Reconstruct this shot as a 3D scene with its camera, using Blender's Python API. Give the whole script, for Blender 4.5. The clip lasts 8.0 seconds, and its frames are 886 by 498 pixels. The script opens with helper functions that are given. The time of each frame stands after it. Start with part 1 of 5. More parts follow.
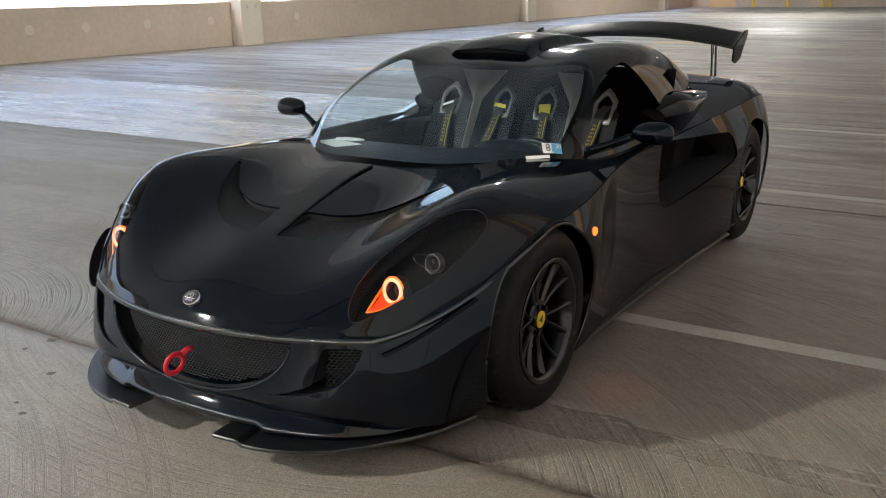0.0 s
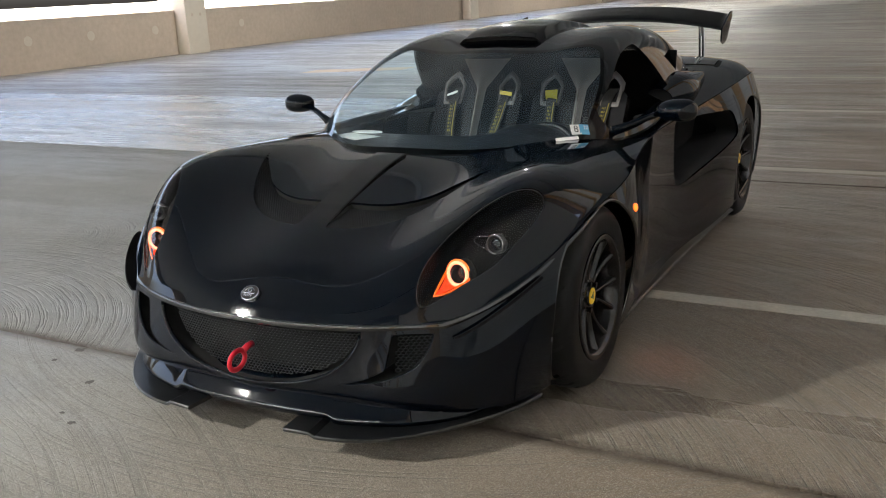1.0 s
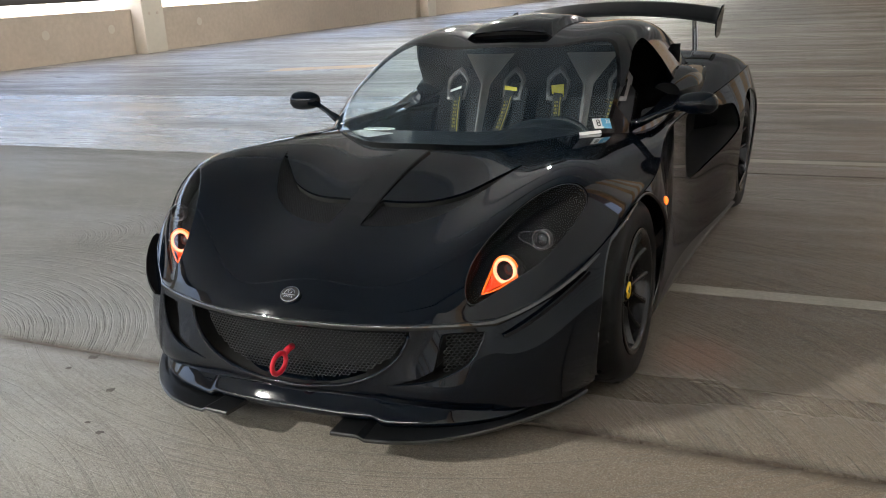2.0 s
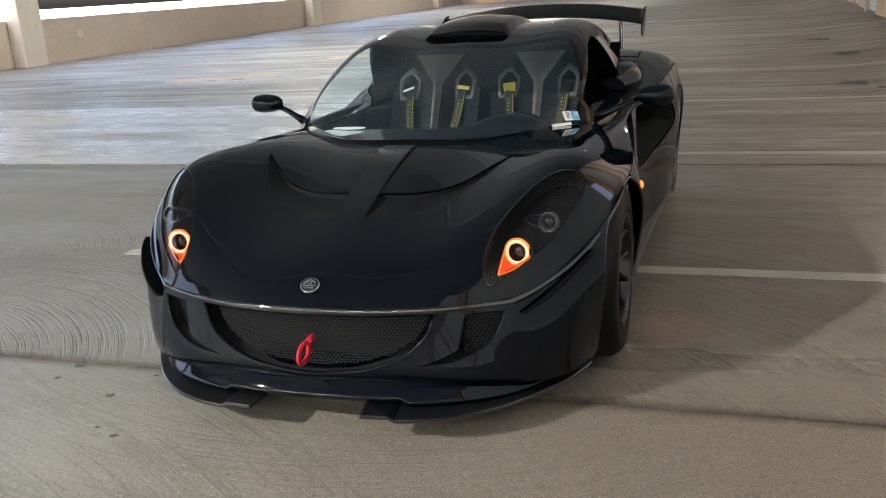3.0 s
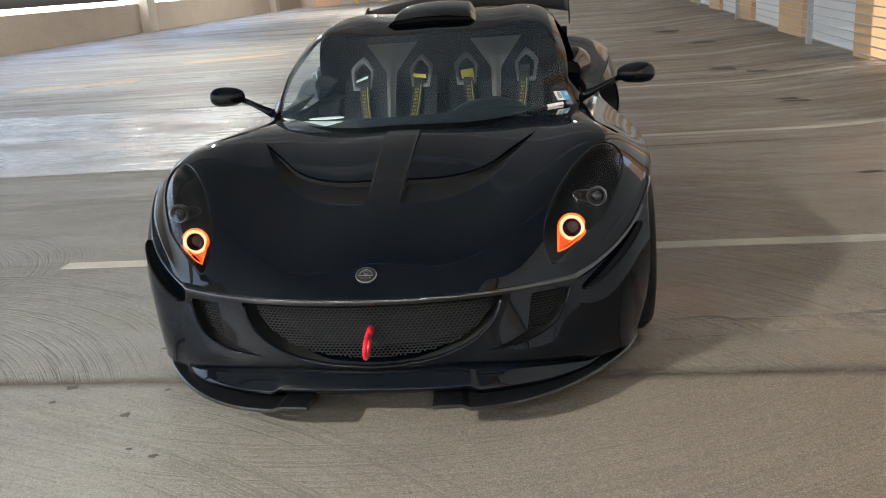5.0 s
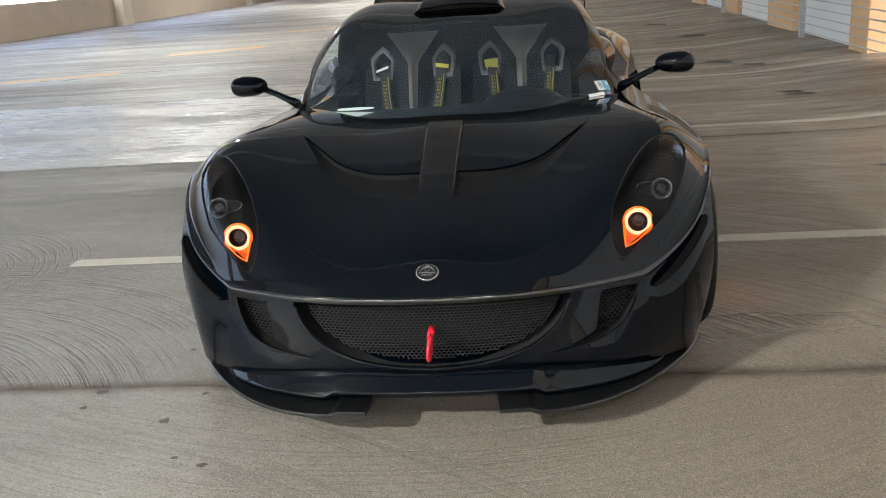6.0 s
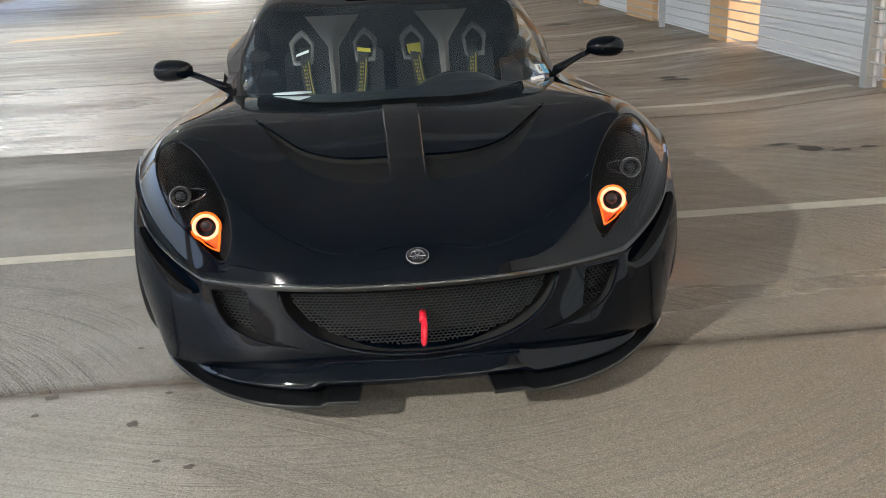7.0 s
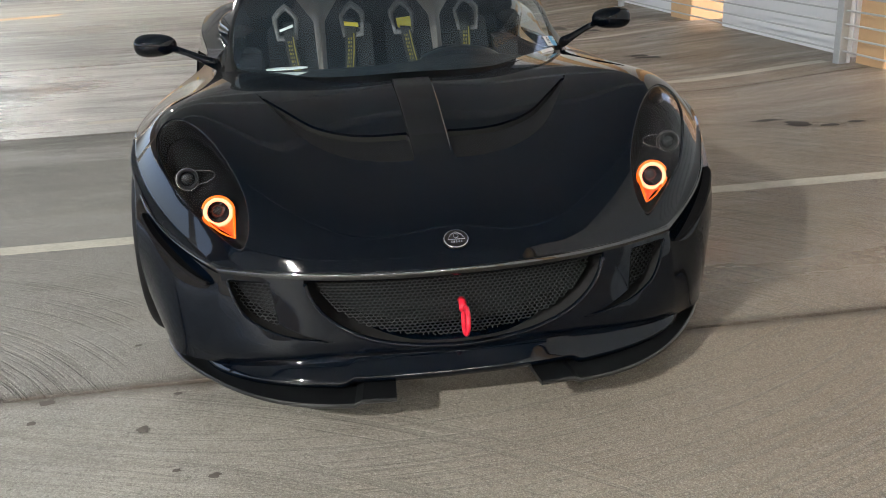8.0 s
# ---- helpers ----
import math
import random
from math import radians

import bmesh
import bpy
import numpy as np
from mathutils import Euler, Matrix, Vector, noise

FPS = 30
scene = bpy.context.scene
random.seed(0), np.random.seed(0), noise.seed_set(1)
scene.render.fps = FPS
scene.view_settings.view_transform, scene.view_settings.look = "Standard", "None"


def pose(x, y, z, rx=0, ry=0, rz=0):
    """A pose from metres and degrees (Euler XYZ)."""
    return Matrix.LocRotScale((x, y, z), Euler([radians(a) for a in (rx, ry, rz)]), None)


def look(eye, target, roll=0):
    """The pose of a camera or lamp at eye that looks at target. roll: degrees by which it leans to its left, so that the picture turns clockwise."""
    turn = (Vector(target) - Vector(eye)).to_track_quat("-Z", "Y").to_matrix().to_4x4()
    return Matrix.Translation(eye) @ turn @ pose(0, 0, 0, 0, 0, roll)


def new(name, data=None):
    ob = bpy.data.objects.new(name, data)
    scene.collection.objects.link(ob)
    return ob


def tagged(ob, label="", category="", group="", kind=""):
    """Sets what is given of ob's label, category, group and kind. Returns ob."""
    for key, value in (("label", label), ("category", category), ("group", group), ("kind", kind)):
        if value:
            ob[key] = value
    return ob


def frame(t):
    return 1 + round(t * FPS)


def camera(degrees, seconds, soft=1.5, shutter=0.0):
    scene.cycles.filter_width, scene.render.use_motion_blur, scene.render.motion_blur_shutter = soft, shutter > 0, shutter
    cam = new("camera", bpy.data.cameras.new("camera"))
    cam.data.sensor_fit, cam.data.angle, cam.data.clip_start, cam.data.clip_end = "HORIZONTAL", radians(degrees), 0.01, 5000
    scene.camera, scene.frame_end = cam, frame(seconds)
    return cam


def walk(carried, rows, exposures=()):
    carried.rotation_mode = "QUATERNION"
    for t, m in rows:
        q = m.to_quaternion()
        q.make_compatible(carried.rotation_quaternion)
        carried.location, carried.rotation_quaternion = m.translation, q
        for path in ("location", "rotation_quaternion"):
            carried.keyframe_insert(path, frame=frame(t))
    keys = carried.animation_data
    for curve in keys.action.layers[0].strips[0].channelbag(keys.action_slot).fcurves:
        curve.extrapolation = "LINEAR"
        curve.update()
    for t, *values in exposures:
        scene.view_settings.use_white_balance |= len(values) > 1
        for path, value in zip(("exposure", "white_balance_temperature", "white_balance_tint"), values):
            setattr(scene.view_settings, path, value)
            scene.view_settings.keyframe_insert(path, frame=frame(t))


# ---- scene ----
# The car faces -y; the middle of its front axle on the floor is the origin.
cam = camera(52.7, 8.0, soft=1.0)
PATH = [
    (0, (1.972, -2.403, 1.319), (0.95, -0.778, 0.757), -0.8),
    (0.5, (1.828, -2.513, 1.304), (0.844, -0.864, 0.743), -1.9),
    (1, (1.7, -2.591, 1.28), (0.78, -0.906, 0.717), -2.9),
    (1.2, (1.638, -2.601, 1.287), (0.735, -0.912, 0.711), -2.0),
    (2.3, (1.388, -2.746, 1.278), (0.609, -0.993, 0.714), -3.7),
    (2.5, (1.334, -2.816, 1.279), (0.619, -1.035, 0.716), -3.2),
    (3, (1.158, -2.931, 1.271), (0.561, -1.108, 0.703), -3.6),
    (3.5, (0.997, -2.911, 1.239), (0.434, -1.078, 0.67), -4.4),
    (4, (0.872, -2.913, 1.254), (0.39, -1.059, 0.679), -5.0),
    (4.5, (0.706, -2.99, 1.25), (0.367, -1.107, 0.667), -3.9),
    (4.7, (0.634, -3.01, 1.241), (0.343, -1.119, 0.659), -4.1),
    (6, (0.279, -2.905, 1.211), (0.081, -1.007, 0.612), -4.0),
    (6.5, (0.13, -2.875, 1.206), (0.074, -0.976, 0.581), -3.2),
    (7, (-0.081, -2.89, 1.206), (0.046, -0.999, 0.567), -2.8),
    (7.5, (-0.203, -2.85, 1.18), (-0.006, -0.97, 0.526), -2.8),
    (8, (-0.301, -2.7, 1.156), (-0.054, -0.835, 0.479), -2.7),
]
walk(cam, [(t, look(eye, target, roll)) for t, eye, target, roll in PATH], exposures=[(0.0, 3.18), (4.5, 3.30), (8.0, 3.34)])

# ---- world and light ----
world = bpy.data.worlds.new("world")
scene.world = world
world.use_nodes = True
wn = world.node_tree.nodes
wl = world.node_tree.links
sky = wn.new("ShaderNodeTexSky")
sky.sky_type = "NISHITA"
sky.sun_disc = False
sky.sun_elevation = radians(58)
sky.sun_rotation = radians(150)
sky.dust_density = 8.0
sky.air_density = 0.75
sky.altitude = 0.0
sky.ozone_density = 0.6
wl.new(sky.outputs[0], wn["Background"].inputs[0])
wn["Background"].inputs[1].default_value = 0.15

sun = new("sun", bpy.data.lights.new("sun", "SUN"))
sun.data.energy, sun.data.angle, sun.data.color = 4.0, radians(0.6), (1.0, 0.95, 0.88)
sun.matrix_world = look((math.sin(radians(150)) * 53, math.cos(radians(150)) * 53, 85), (0, 0, 0))


# ---- materials ----
def nodes_of(name):
    m = bpy.data.materials.new(name)
    m.use_nodes = True
    return m, m.node_tree.nodes, m.node_tree.links, m.node_tree.nodes["Principled BSDF"]


def plain(name, color, rough, metal=0.0, grain=0.0, grain_size=60.0, bump=0.0, coat=0.0, gloss=0.5):
    """A surface of one colour with fine variation of tone and gloss, and a fine relief."""
    m, n, l, b = nodes_of(name)
    b.inputs["Metallic"].default_value = metal
    b.inputs["Coat Weight"].default_value = coat
    b.inputs["Coat Roughness"].default_value = 0.03
    b.inputs["Specular IOR Level"].default_value = gloss
    tc = n.new("ShaderNodeTexCoord")
    big = n.new("ShaderNodeTexNoise")
    big.inputs["Scale"].default_value, big.inputs["Detail"].default_value = grain_size / 8, 5
    fine = n.new("ShaderNodeTexNoise")
    fine.inputs["Scale"].default_value, fine.inputs["Detail"].default_value = grain_size, 6
    l.new(tc.outputs["Object"], big.inputs["Vector"])
    l.new(tc.outputs["Object"], fine.inputs["Vector"])
    mix = n.new("ShaderNodeMix")
    mix.data_type = "RGBA"
    mix.inputs["A"].default_value = tuple(c * (1 - grain) for c in color) + (1,)
    mix.inputs["B"].default_value = tuple(min(1, c * (1 + grain)) for c in color) + (1,)
    add = n.new("ShaderNodeMath")
    add.operation = "MULTIPLY_ADD"
    add.inputs[1].default_value, add.inputs[2].default_value = 0.5, 0.0
    l.new(fine.outputs["Fac"], add.inputs[0])
    half = n.new("ShaderNodeMath")
    half.operation = "MULTIPLY_ADD"
    half.inputs[1].default_value = 0.5
    l.new(big.outputs["Fac"], half.inputs[0])
    l.new(add.outputs[0], half.inputs[2])
    l.new(half.outputs[0], mix.inputs["Factor"])
    l.new(mix.outputs["Result"], b.inputs["Base Color"])
    rr = n.new("ShaderNodeMapRange")
    rr.inputs["To Min"].default_value, rr.inputs["To Max"].default_value = rough * 0.85, min(1, rough * 1.15)
    l.new(big.outputs["Fac"], rr.inputs["Value"])
    l.new(rr.outputs["Result"], b.inputs["Roughness"])
    if bump:
        bp = n.new("ShaderNodeBump")
        bp.inputs["Strength"].default_value, bp.inputs["Distance"].default_value = bump, 0.002
        l.new(fine.outputs["Fac"], bp.inputs["Height"])
        l.new(bp.outputs["Normal"], b.inputs["Normal"])
    return m


def glowing(name, color, strength):
    m, n, l, b = nodes_of(name)
    b.inputs["Base Color"].default_value = (*color, 1)
    b.inputs["Emission Color"].default_value = (*color, 1)
    b.inputs["Emission Strength"].default_value = strength
    return m


def clear(name, color, dust_haze=0.0, shine=0.042):
    """Thin sheet glass: see-through, with a sharp reflection that grows at grazing angles and a dusty film whose blue
    paints in reflected haze.
    """
    m, n, l, b = nodes_of(name)
    n.remove(b)
    tr = n.new("ShaderNodeBsdfTransparent")
    tr.inputs[0].default_value = (*color, 1)
    gl = n.new("ShaderNodeBsdfGlossy")
    gl.inputs["Roughness"].default_value = 0.0
    lw = n.new("ShaderNodeLayerWeight")
    lw.inputs["Blend"].default_value = 0.5
    pw = n.new("ShaderNodeMath")
    pw.operation = "POWER"
    pw.inputs[1].default_value = 5.0
    l.new(lw.outputs["Facing"], pw.inputs[0])
    ma = n.new("ShaderNodeMath")
    ma.operation = "MULTIPLY_ADD"
    ma.inputs[1].default_value, ma.inputs[2].default_value = 0.9, shine
    l.new(pw.outputs[0], ma.inputs[0])
    mx = n.new("ShaderNodeMixShader")
    l.new(ma.outputs[0], mx.inputs[0])
    l.new(tr.outputs[0], mx.inputs[1])
    l.new(gl.outputs[0], mx.inputs[2])
    last = mx.outputs[0]
    if dust_haze:
        di = n.new("ShaderNodeBsdfDiffuse")
        # blue of this dusty film also stands in for reflected ceiling haze
        di.inputs[0].default_value = (0.26, 0.44, 0.62, 1)
        tc = n.new("ShaderNodeTexCoord")
        nz = n.new("ShaderNodeTexNoise")
        nz.inputs["Scale"].default_value, nz.inputs["Detail"].default_value = 6.0, 7
        l.new(tc.outputs["Object"], nz.inputs["Vector"])
        mr = n.new("ShaderNodeMapRange")
        mr.inputs["To Min"].default_value, mr.inputs["To Max"].default_value = dust_haze * 0.3, dust_haze * 1.7
        l.new(nz.outputs["Fac"], mr.inputs["Value"])
        m2 = n.new("ShaderNodeMixShader")
        l.new(mr.outputs["Result"], m2.inputs[0])
        l.new(last, m2.inputs[1])
        l.new(di.outputs[0], m2.inputs[2])
        last = m2.outputs[0]
    l.new(last, n["Material Output"].inputs[0])
    return m


def perforated(name):
    """Fine black wire mesh: pale crossing wires over dark holes."""
    m, n, l, b = nodes_of(name)
    tc = n.new("ShaderNodeTexCoord")
    total = None
    for turn in (35, -35):
        mp = n.new("ShaderNodeMapping")
        mp.inputs["Rotation"].default_value = (0, 0, radians(turn))
        l.new(tc.outputs["Object"], mp.inputs["Vector"])
        wv = n.new("ShaderNodeTexWave")
        wv.inputs["Scale"].default_value = 42.0
        l.new(mp.outputs[0], wv.inputs["Vector"])
        if total is None:
            total = wv.outputs["Fac"]
        else:
            mxm = n.new("ShaderNodeMath")
            mxm.operation = "MAXIMUM"
            l.new(total, mxm.inputs[0])
            l.new(wv.outputs["Fac"], mxm.inputs[1])
            total = mxm.outputs[0]
    rp = n.new("ShaderNodeMapRange")
    rp.inputs["From Min"].default_value, rp.inputs["From Max"].default_value = 0.72, 0.86
    l.new(total, rp.inputs["Value"])
    mix = n.new("ShaderNodeMix")
    mix.data_type = "RGBA"
    mix.inputs["A"].default_value, mix.inputs["B"].default_value = (0.003, 0.003, 0.003, 1), (0.013, 0.014, 0.017, 1)
    l.new(rp.outputs["Result"], mix.inputs["Factor"])
    l.new(mix.outputs["Result"], b.inputs["Base Color"])
    b.inputs["Roughness"].default_value = 0.5
    b.inputs["Specular IOR Level"].default_value = 0.12
    bp = n.new("ShaderNodeBump")
    bp.inputs["Strength"].default_value, bp.inputs["Distance"].default_value = 0.8, 0.002
    l.new(rp.outputs["Result"], bp.inputs["Height"])
    l.new(bp.outputs["Normal"], b.inputs["Normal"])
    return m


paint = plain("black_gloss_paint", (0.0006, 0.0017, 0.0039), 0.045, 0.0, 0.2, 40.0, 0.0, 0.0, 0.27)
edge_paint = plain("polished_black_edge", (0.0006, 0.0010, 0.0019), 0.06, 0.0, 0.2, 40.0, 0.0, 0.0, 1.0)
satin_black = plain("satin_black", (0.004, 0.004, 0.005), 0.32, 0.0, 0.3, 90.0, 0.1)
matt_black = plain("matt_black", (0.002, 0.002, 0.0024), 0.8, 0.0, 0.3, 120.0, 0.0, 0.0, 0.12)
cavity_black = plain("cavity_black", (0.003, 0.003, 0.003), 0.9, 0.0, 0.3, 60.0)
rubber = plain("tyre_rubber", (0.0042, 0.0041, 0.0041), 0.55, 0.0, 0.35, 80.0, 0.3, 0.0, 0.2)
rim_metal = plain("black_rim_metal", (0.0035, 0.0035, 0.004), 0.22, 0.0, 0.2, 60.0)
mesh_metal = plain("black_grille_metal", (0.022, 0.024, 0.027), 0.42, 0.4, 0.3, 90.0)
chrome = plain("chrome", (0.62, 0.62, 0.64), 0.12, 1.0, 0.1, 80.0)
yellow_badge = plain("yellow_enamel", (0.75, 0.47, 0.02), 0.3, 0.0, 0.15, 200.0)
red_paint = plain("red_enamel", (0.55, 0.012, 0.03), 0.35, 0.0, 0.2, 120.0)
grey_disc = plain("brushed_steel", (0.25, 0.24, 0.23), 0.35, 1.0, 0.3, 60.0)
amber_glow = glowing("amber_lamp", (1.0, 0.13, 0.004), 0.12)
# reflector lit by the ring; that light is put in as weak emission
wedge_glow = glowing("amber_reflector_glow", (1.0, 0.09, 0.004), 0.018)
ring_glow = glowing("indicator_ring_light", (1.0, 0.25, 0.13), 0.30)
carbon_black = plain("carbon_black", (0.0016, 0.0019, 0.0026), 0.16, 0.0, 0.5, 160.0, 0.1, 0.0, 0.45)
wing_black = plain("matt_carbon", (0.004, 0.0045, 0.0055), 0.42, 0.0, 0.5, 160.0, 0.1, 0.0, 0.15)
border_black = plain("black_glass_border", (0.0005, 0.0009, 0.0012), 0.05, 0.0, 0.2, 40.0, 0.0, 0.0, 0.13)
roof_black = plain("dark_roof_gelcoat", (0.0010, 0.0014, 0.0022), 0.07, 0.0, 0.4, 120.0, 0.0, 0.0, 0.34)
blade_black = plain("satin_blade_plastic", (0.004, 0.0045, 0.005), 0.30, 0.0, 0.4, 120.0, 0.08, 0.0, 0.85)
wire_mesh = perforated("fine_black_mesh")
dark_glass = plain("dark_lamp_glass", (0.012, 0.013, 0.015), 0.06, 0.2, 0.2, 60.0)
bowl_black = plain("headlamp_bowl_black", (0.0010, 0.0010, 0.0013), 0.5, 0.0, 0.2, 60.0, 0.0, 0.0, 0.1)
lens_clear = clear("clear_lens", (0.86, 0.87, 0.88), 0.0, 0.022)
screen_glass = clear("windscreen_glass", (0.78, 0.90, 0.95), 0.022)
side_glass = clear("side_glass", (0.70, 0.74, 0.74), 0.01)


# ---- mesh helpers ----
def spline(table):
    """A smooth curve (natural cubic) through pairs (x, value)."""
    xs = np.array([p[0] for p in table], float)
    ys = np.array([p[1] for p in table], float)
    n = len(xs)
    h = np.diff(xs)
    a = np.eye(n)
    b = np.zeros(n)
    for i in range(1, n - 1):
        a[i, i - 1], a[i, i], a[i, i + 1] = h[i - 1], 2 * (h[i - 1] + h[i]), h[i]
        b[i] = 6 * ((ys[i + 1] - ys[i]) / h[i] - (ys[i] - ys[i - 1]) / h[i - 1])
    m = np.linalg.solve(a, b)

    def f(x):
        x = min(max(x, xs[0]), xs[-1])
        i = min(max(int(np.searchsorted(xs, x)) - 1, 0), n - 2)
        p, q = xs[i + 1] - x, x - xs[i]
        return float((m[i] * p ** 3 + m[i + 1] * q ** 3) / (6 * h[i]) + (ys[i] / h[i] - m[i] * h[i] / 6) * p + (ys[i + 1] / h[i] - m[i + 1] * h[i] / 6) * q)
    return f


def link_mesh(name, bm, material, parent=None, label="", smooth=False):
    me = bpy.data.meshes.new(name)
    bm.to_mesh(me)
    bm.free()
    if smooth:
        me.polygons.foreach_set("use_smooth", [True] * len(me.polygons))
    me.materials.append(material)
    ob = new(name, me)
    if parent:
        ob.parent = parent
    if label:
        ob["label"] = label
    return ob


def part(name, bm, material, parent, label="", smooth=False):
    return link_mesh(name, bm, material, parent, label, smooth)


def thing(name, label, category, group="", at=(0, 0, 0)):
    ob = new(name)
    ob.empty_display_size = 0.1
    ob.location = at
    return tagged(ob, label, category, group)


def box(bm, x0, x1, y0, y1, z0, z1, bevel=0.0):
    vs = bmesh.ops.create_cube(bm, size=1.0)["verts"]
    for v in vs:
        v.co = Vector(((x0 + x1) / 2 + v.co.x * (x1 - x0), (y0 + y1) / 2 + v.co.y * (y1 - y0), (z0 + z1) / 2 + v.co.z * (z1 - z0)))
    if bevel:
        bmesh.ops.bevel(bm, geom=list({e for v in vs for e in v.link_edges}), offset=bevel, segments=2, affect="EDGES", profile=0.5)
    return vs


def tube(bm, points, radius, sides=10, closed=False, cap=True):
    """A round bar along points; radius: a number or one for each point."""
    pts = [Vector(p) for p in points]
    n = len(pts)
    rad = radius if isinstance(radius, (list, tuple)) else [radius] * n
    rings = []
    up = None
    for i, p in enumerate(pts):
        d = (pts[(i + 1) % n] - pts[i - 1]) if closed else (pts[min(i + 1, n - 1)] - pts[max(i - 1, 0)])
        d.normalize()
        if up is None:
            up = Vector((0, 0, 1)) if abs(d.z) < 0.9 else Vector((0, 1, 0))
        a = d.cross(up).normalized()
        up = a.cross(d).normalized()
        rings.append([bm.verts.new(p + (a * math.cos(k * math.tau / sides) + up * math.sin(k * math.tau / sides)) * rad[i]) for k in range(sides)])
    for i in range(n if closed else n - 1):
        r, s = rings[i], rings[(i + 1) % n]
        for k in range(sides):
            bm.faces.new((r[k], r[(k + 1) % sides], s[(k + 1) % sides], s[k]))
    if cap and not closed:
        bm.faces.new(rings[0][::-1])
        bm.faces.new(rings[-1])
    return rings


def sheet(bm, rows):
    """A surface through rows of points; returns the rows of vertices."""
    vs = [[bm.verts.new(p) for p in r] for r in rows]
    for a, b in zip(vs, vs[1:]):
        for i in range(len(a) - 1):
            bm.faces.new((a[i], a[i + 1], b[i + 1], b[i]))
    return vs


def floor_height(x):
    """The floor lifts gently towards the railing."""
    s = min(max((x - 2.3) / 1.5, 0.0), 1.0)
    return 0.095 * s * s * (3 - 2 * s) * 0.9


# ---- materials of the garage ----
def concrete_floor():
    m, n, l, b = nodes_of("brushed_concrete_floor")
    geo = n.new("ShaderNodeNewGeometry")
    pos = geo.outputs["Position"]

    def noise_at(scale, detail=6, stretch=(1, 1, 1), rough=0.6, turn=0.0):
        mp = n.new("ShaderNodeMapping")
        mp.inputs["Scale"].default_value = stretch
        mp.inputs["Rotation"].default_value = (0, 0, turn)
        mp.inputs["Location"].default_value = (0.173, 0.317, 0.271)
        l.new(pos, mp.inputs["Vector"])
        t = n.new("ShaderNodeTexNoise")
        t.inputs["Scale"].default_value, t.inputs["Detail"].default_value, t.inputs["Roughness"].default_value = scale, detail, rough
        l.new(mp.outputs[0], t.inputs["Vector"])
        return t.outputs["Fac"]

    def ramp(v, lo, hi, a=0.0, c=1.0):
        r = n.new("ShaderNodeMapRange")
        r.inputs["From Min"].default_value, r.inputs["From Max"].default_value = lo, hi
        r.inputs["To Min"].default_value, r.inputs["To Max"].default_value = a, c
        l.new(v, r.inputs["Value"])
        return r.outputs["Result"]

    def math_node(op, a, c):
        k = n.new("ShaderNodeMath")
        k.operation = op
        for i, v in enumerate((a, c)):
            if isinstance(v, (int, float)):
                k.inputs[i].default_value = v
            else:
                l.new(v, k.inputs[i])
        return k.outputs[0]

    def mixed(fac, a, c, kind="MIX"):
        k = n.new("ShaderNodeMix")
        k.data_type, k.blend_type = "RGBA", kind
        if isinstance(fac, float):
            k.inputs["Factor"].default_value = fac
        else:
            l.new(fac, k.inputs["Factor"])
        for key, v in (("A", a), ("B", c)):
            if isinstance(v, tuple):
                k.inputs[key].default_value = (*v, 1)
            else:
                l.new(v, k.inputs[key])
        return k.outputs["Result"]

    cloud = noise_at(0.55, 7)
    patch = noise_at(1.7, 6, (0.35, 1.0, 1.0))
    grit = noise_at(160, 3)
    streak = noise_at(1.1, 8, (0.25, 3.0, 1.0), 0.7)
    sep = n.new("ShaderNodeSeparateXYZ")
    l.new(pos, sep.inputs[0])
    X, Y = sep.outputs["X"], sep.outputs["Y"]

    def swirl(cx, cy, r0, r1, k, where):
        """Trowel marks on circles about (cx, cy) between two radii: grooves of uneven width."""
        dx, dy = math_node("SUBTRACT", X, cx), math_node("SUBTRACT", Y, cy)
        r = math_node("SQRT", math_node("ADD", math_node("MULTIPLY", dx, dx), math_node("MULTIPLY", dy, dy)), 0)
        cb = n.new("ShaderNodeCombineXYZ")
        l.new(math_node("MULTIPLY", r, k), cb.inputs[0])
        l.new(math_node("MULTIPLY", math_node("ARCTAN2", dy, dx), 2.2), cb.inputs[1])
        cb.inputs[2].default_value = cx * 3.7
        t = n.new("ShaderNodeTexNoise")
        t.inputs["Scale"].default_value, t.inputs["Detail"].default_value, t.inputs["Roughness"].default_value = 1.0, 3, 0.6
        l.new(cb.outputs[0], t.inputs["Vector"])
        band = math_node("MULTIPLY", ramp(r, r0, r0 + 0.15), ramp(r, r1, r1 - 0.3))
        return math_node("MULTIPLY", ramp(t.outputs["Fac"], 0.50, 0.38), math_node("MULTIPLY", band, where))

    behind = ramp(Y, -0.41, -0.39)
    ahead = ramp(Y, -0.39, -0.41)
    right = ramp(X, 0.4, 0.9)
    left = ramp(X, -0.9, -1.2)
    grooves = swirl(-2.28, -1.1, 0.6, 2.2, 70.0, math_node("MULTIPLY", behind, left))
    grooves = math_node("MAXIMUM", grooves, swirl(-2.75, 0.65, 0.15, 1.1, 64.0, behind))
    grooves = math_node("MAXIMUM", grooves, swirl(-0.17, -1.12, 1.0, 4.6, 105.0, math_node("MULTIPLY", behind, right)))
    pale_lines = swirl(-0.17, -1.12, 1.0, 4.6, 190.0, math_node("MULTIPLY", behind, right))
    faint = math_node("MULTIPLY", swirl(-0.17, 1.28, 1.9, 4.5, 60.0, ahead), 0.42)
    faint = math_node("MAXIMUM", faint, math_node("MULTIPLY", swirl(-1.8, -3.4, 0.8, 3.4, 44.0, ahead), 0.48))
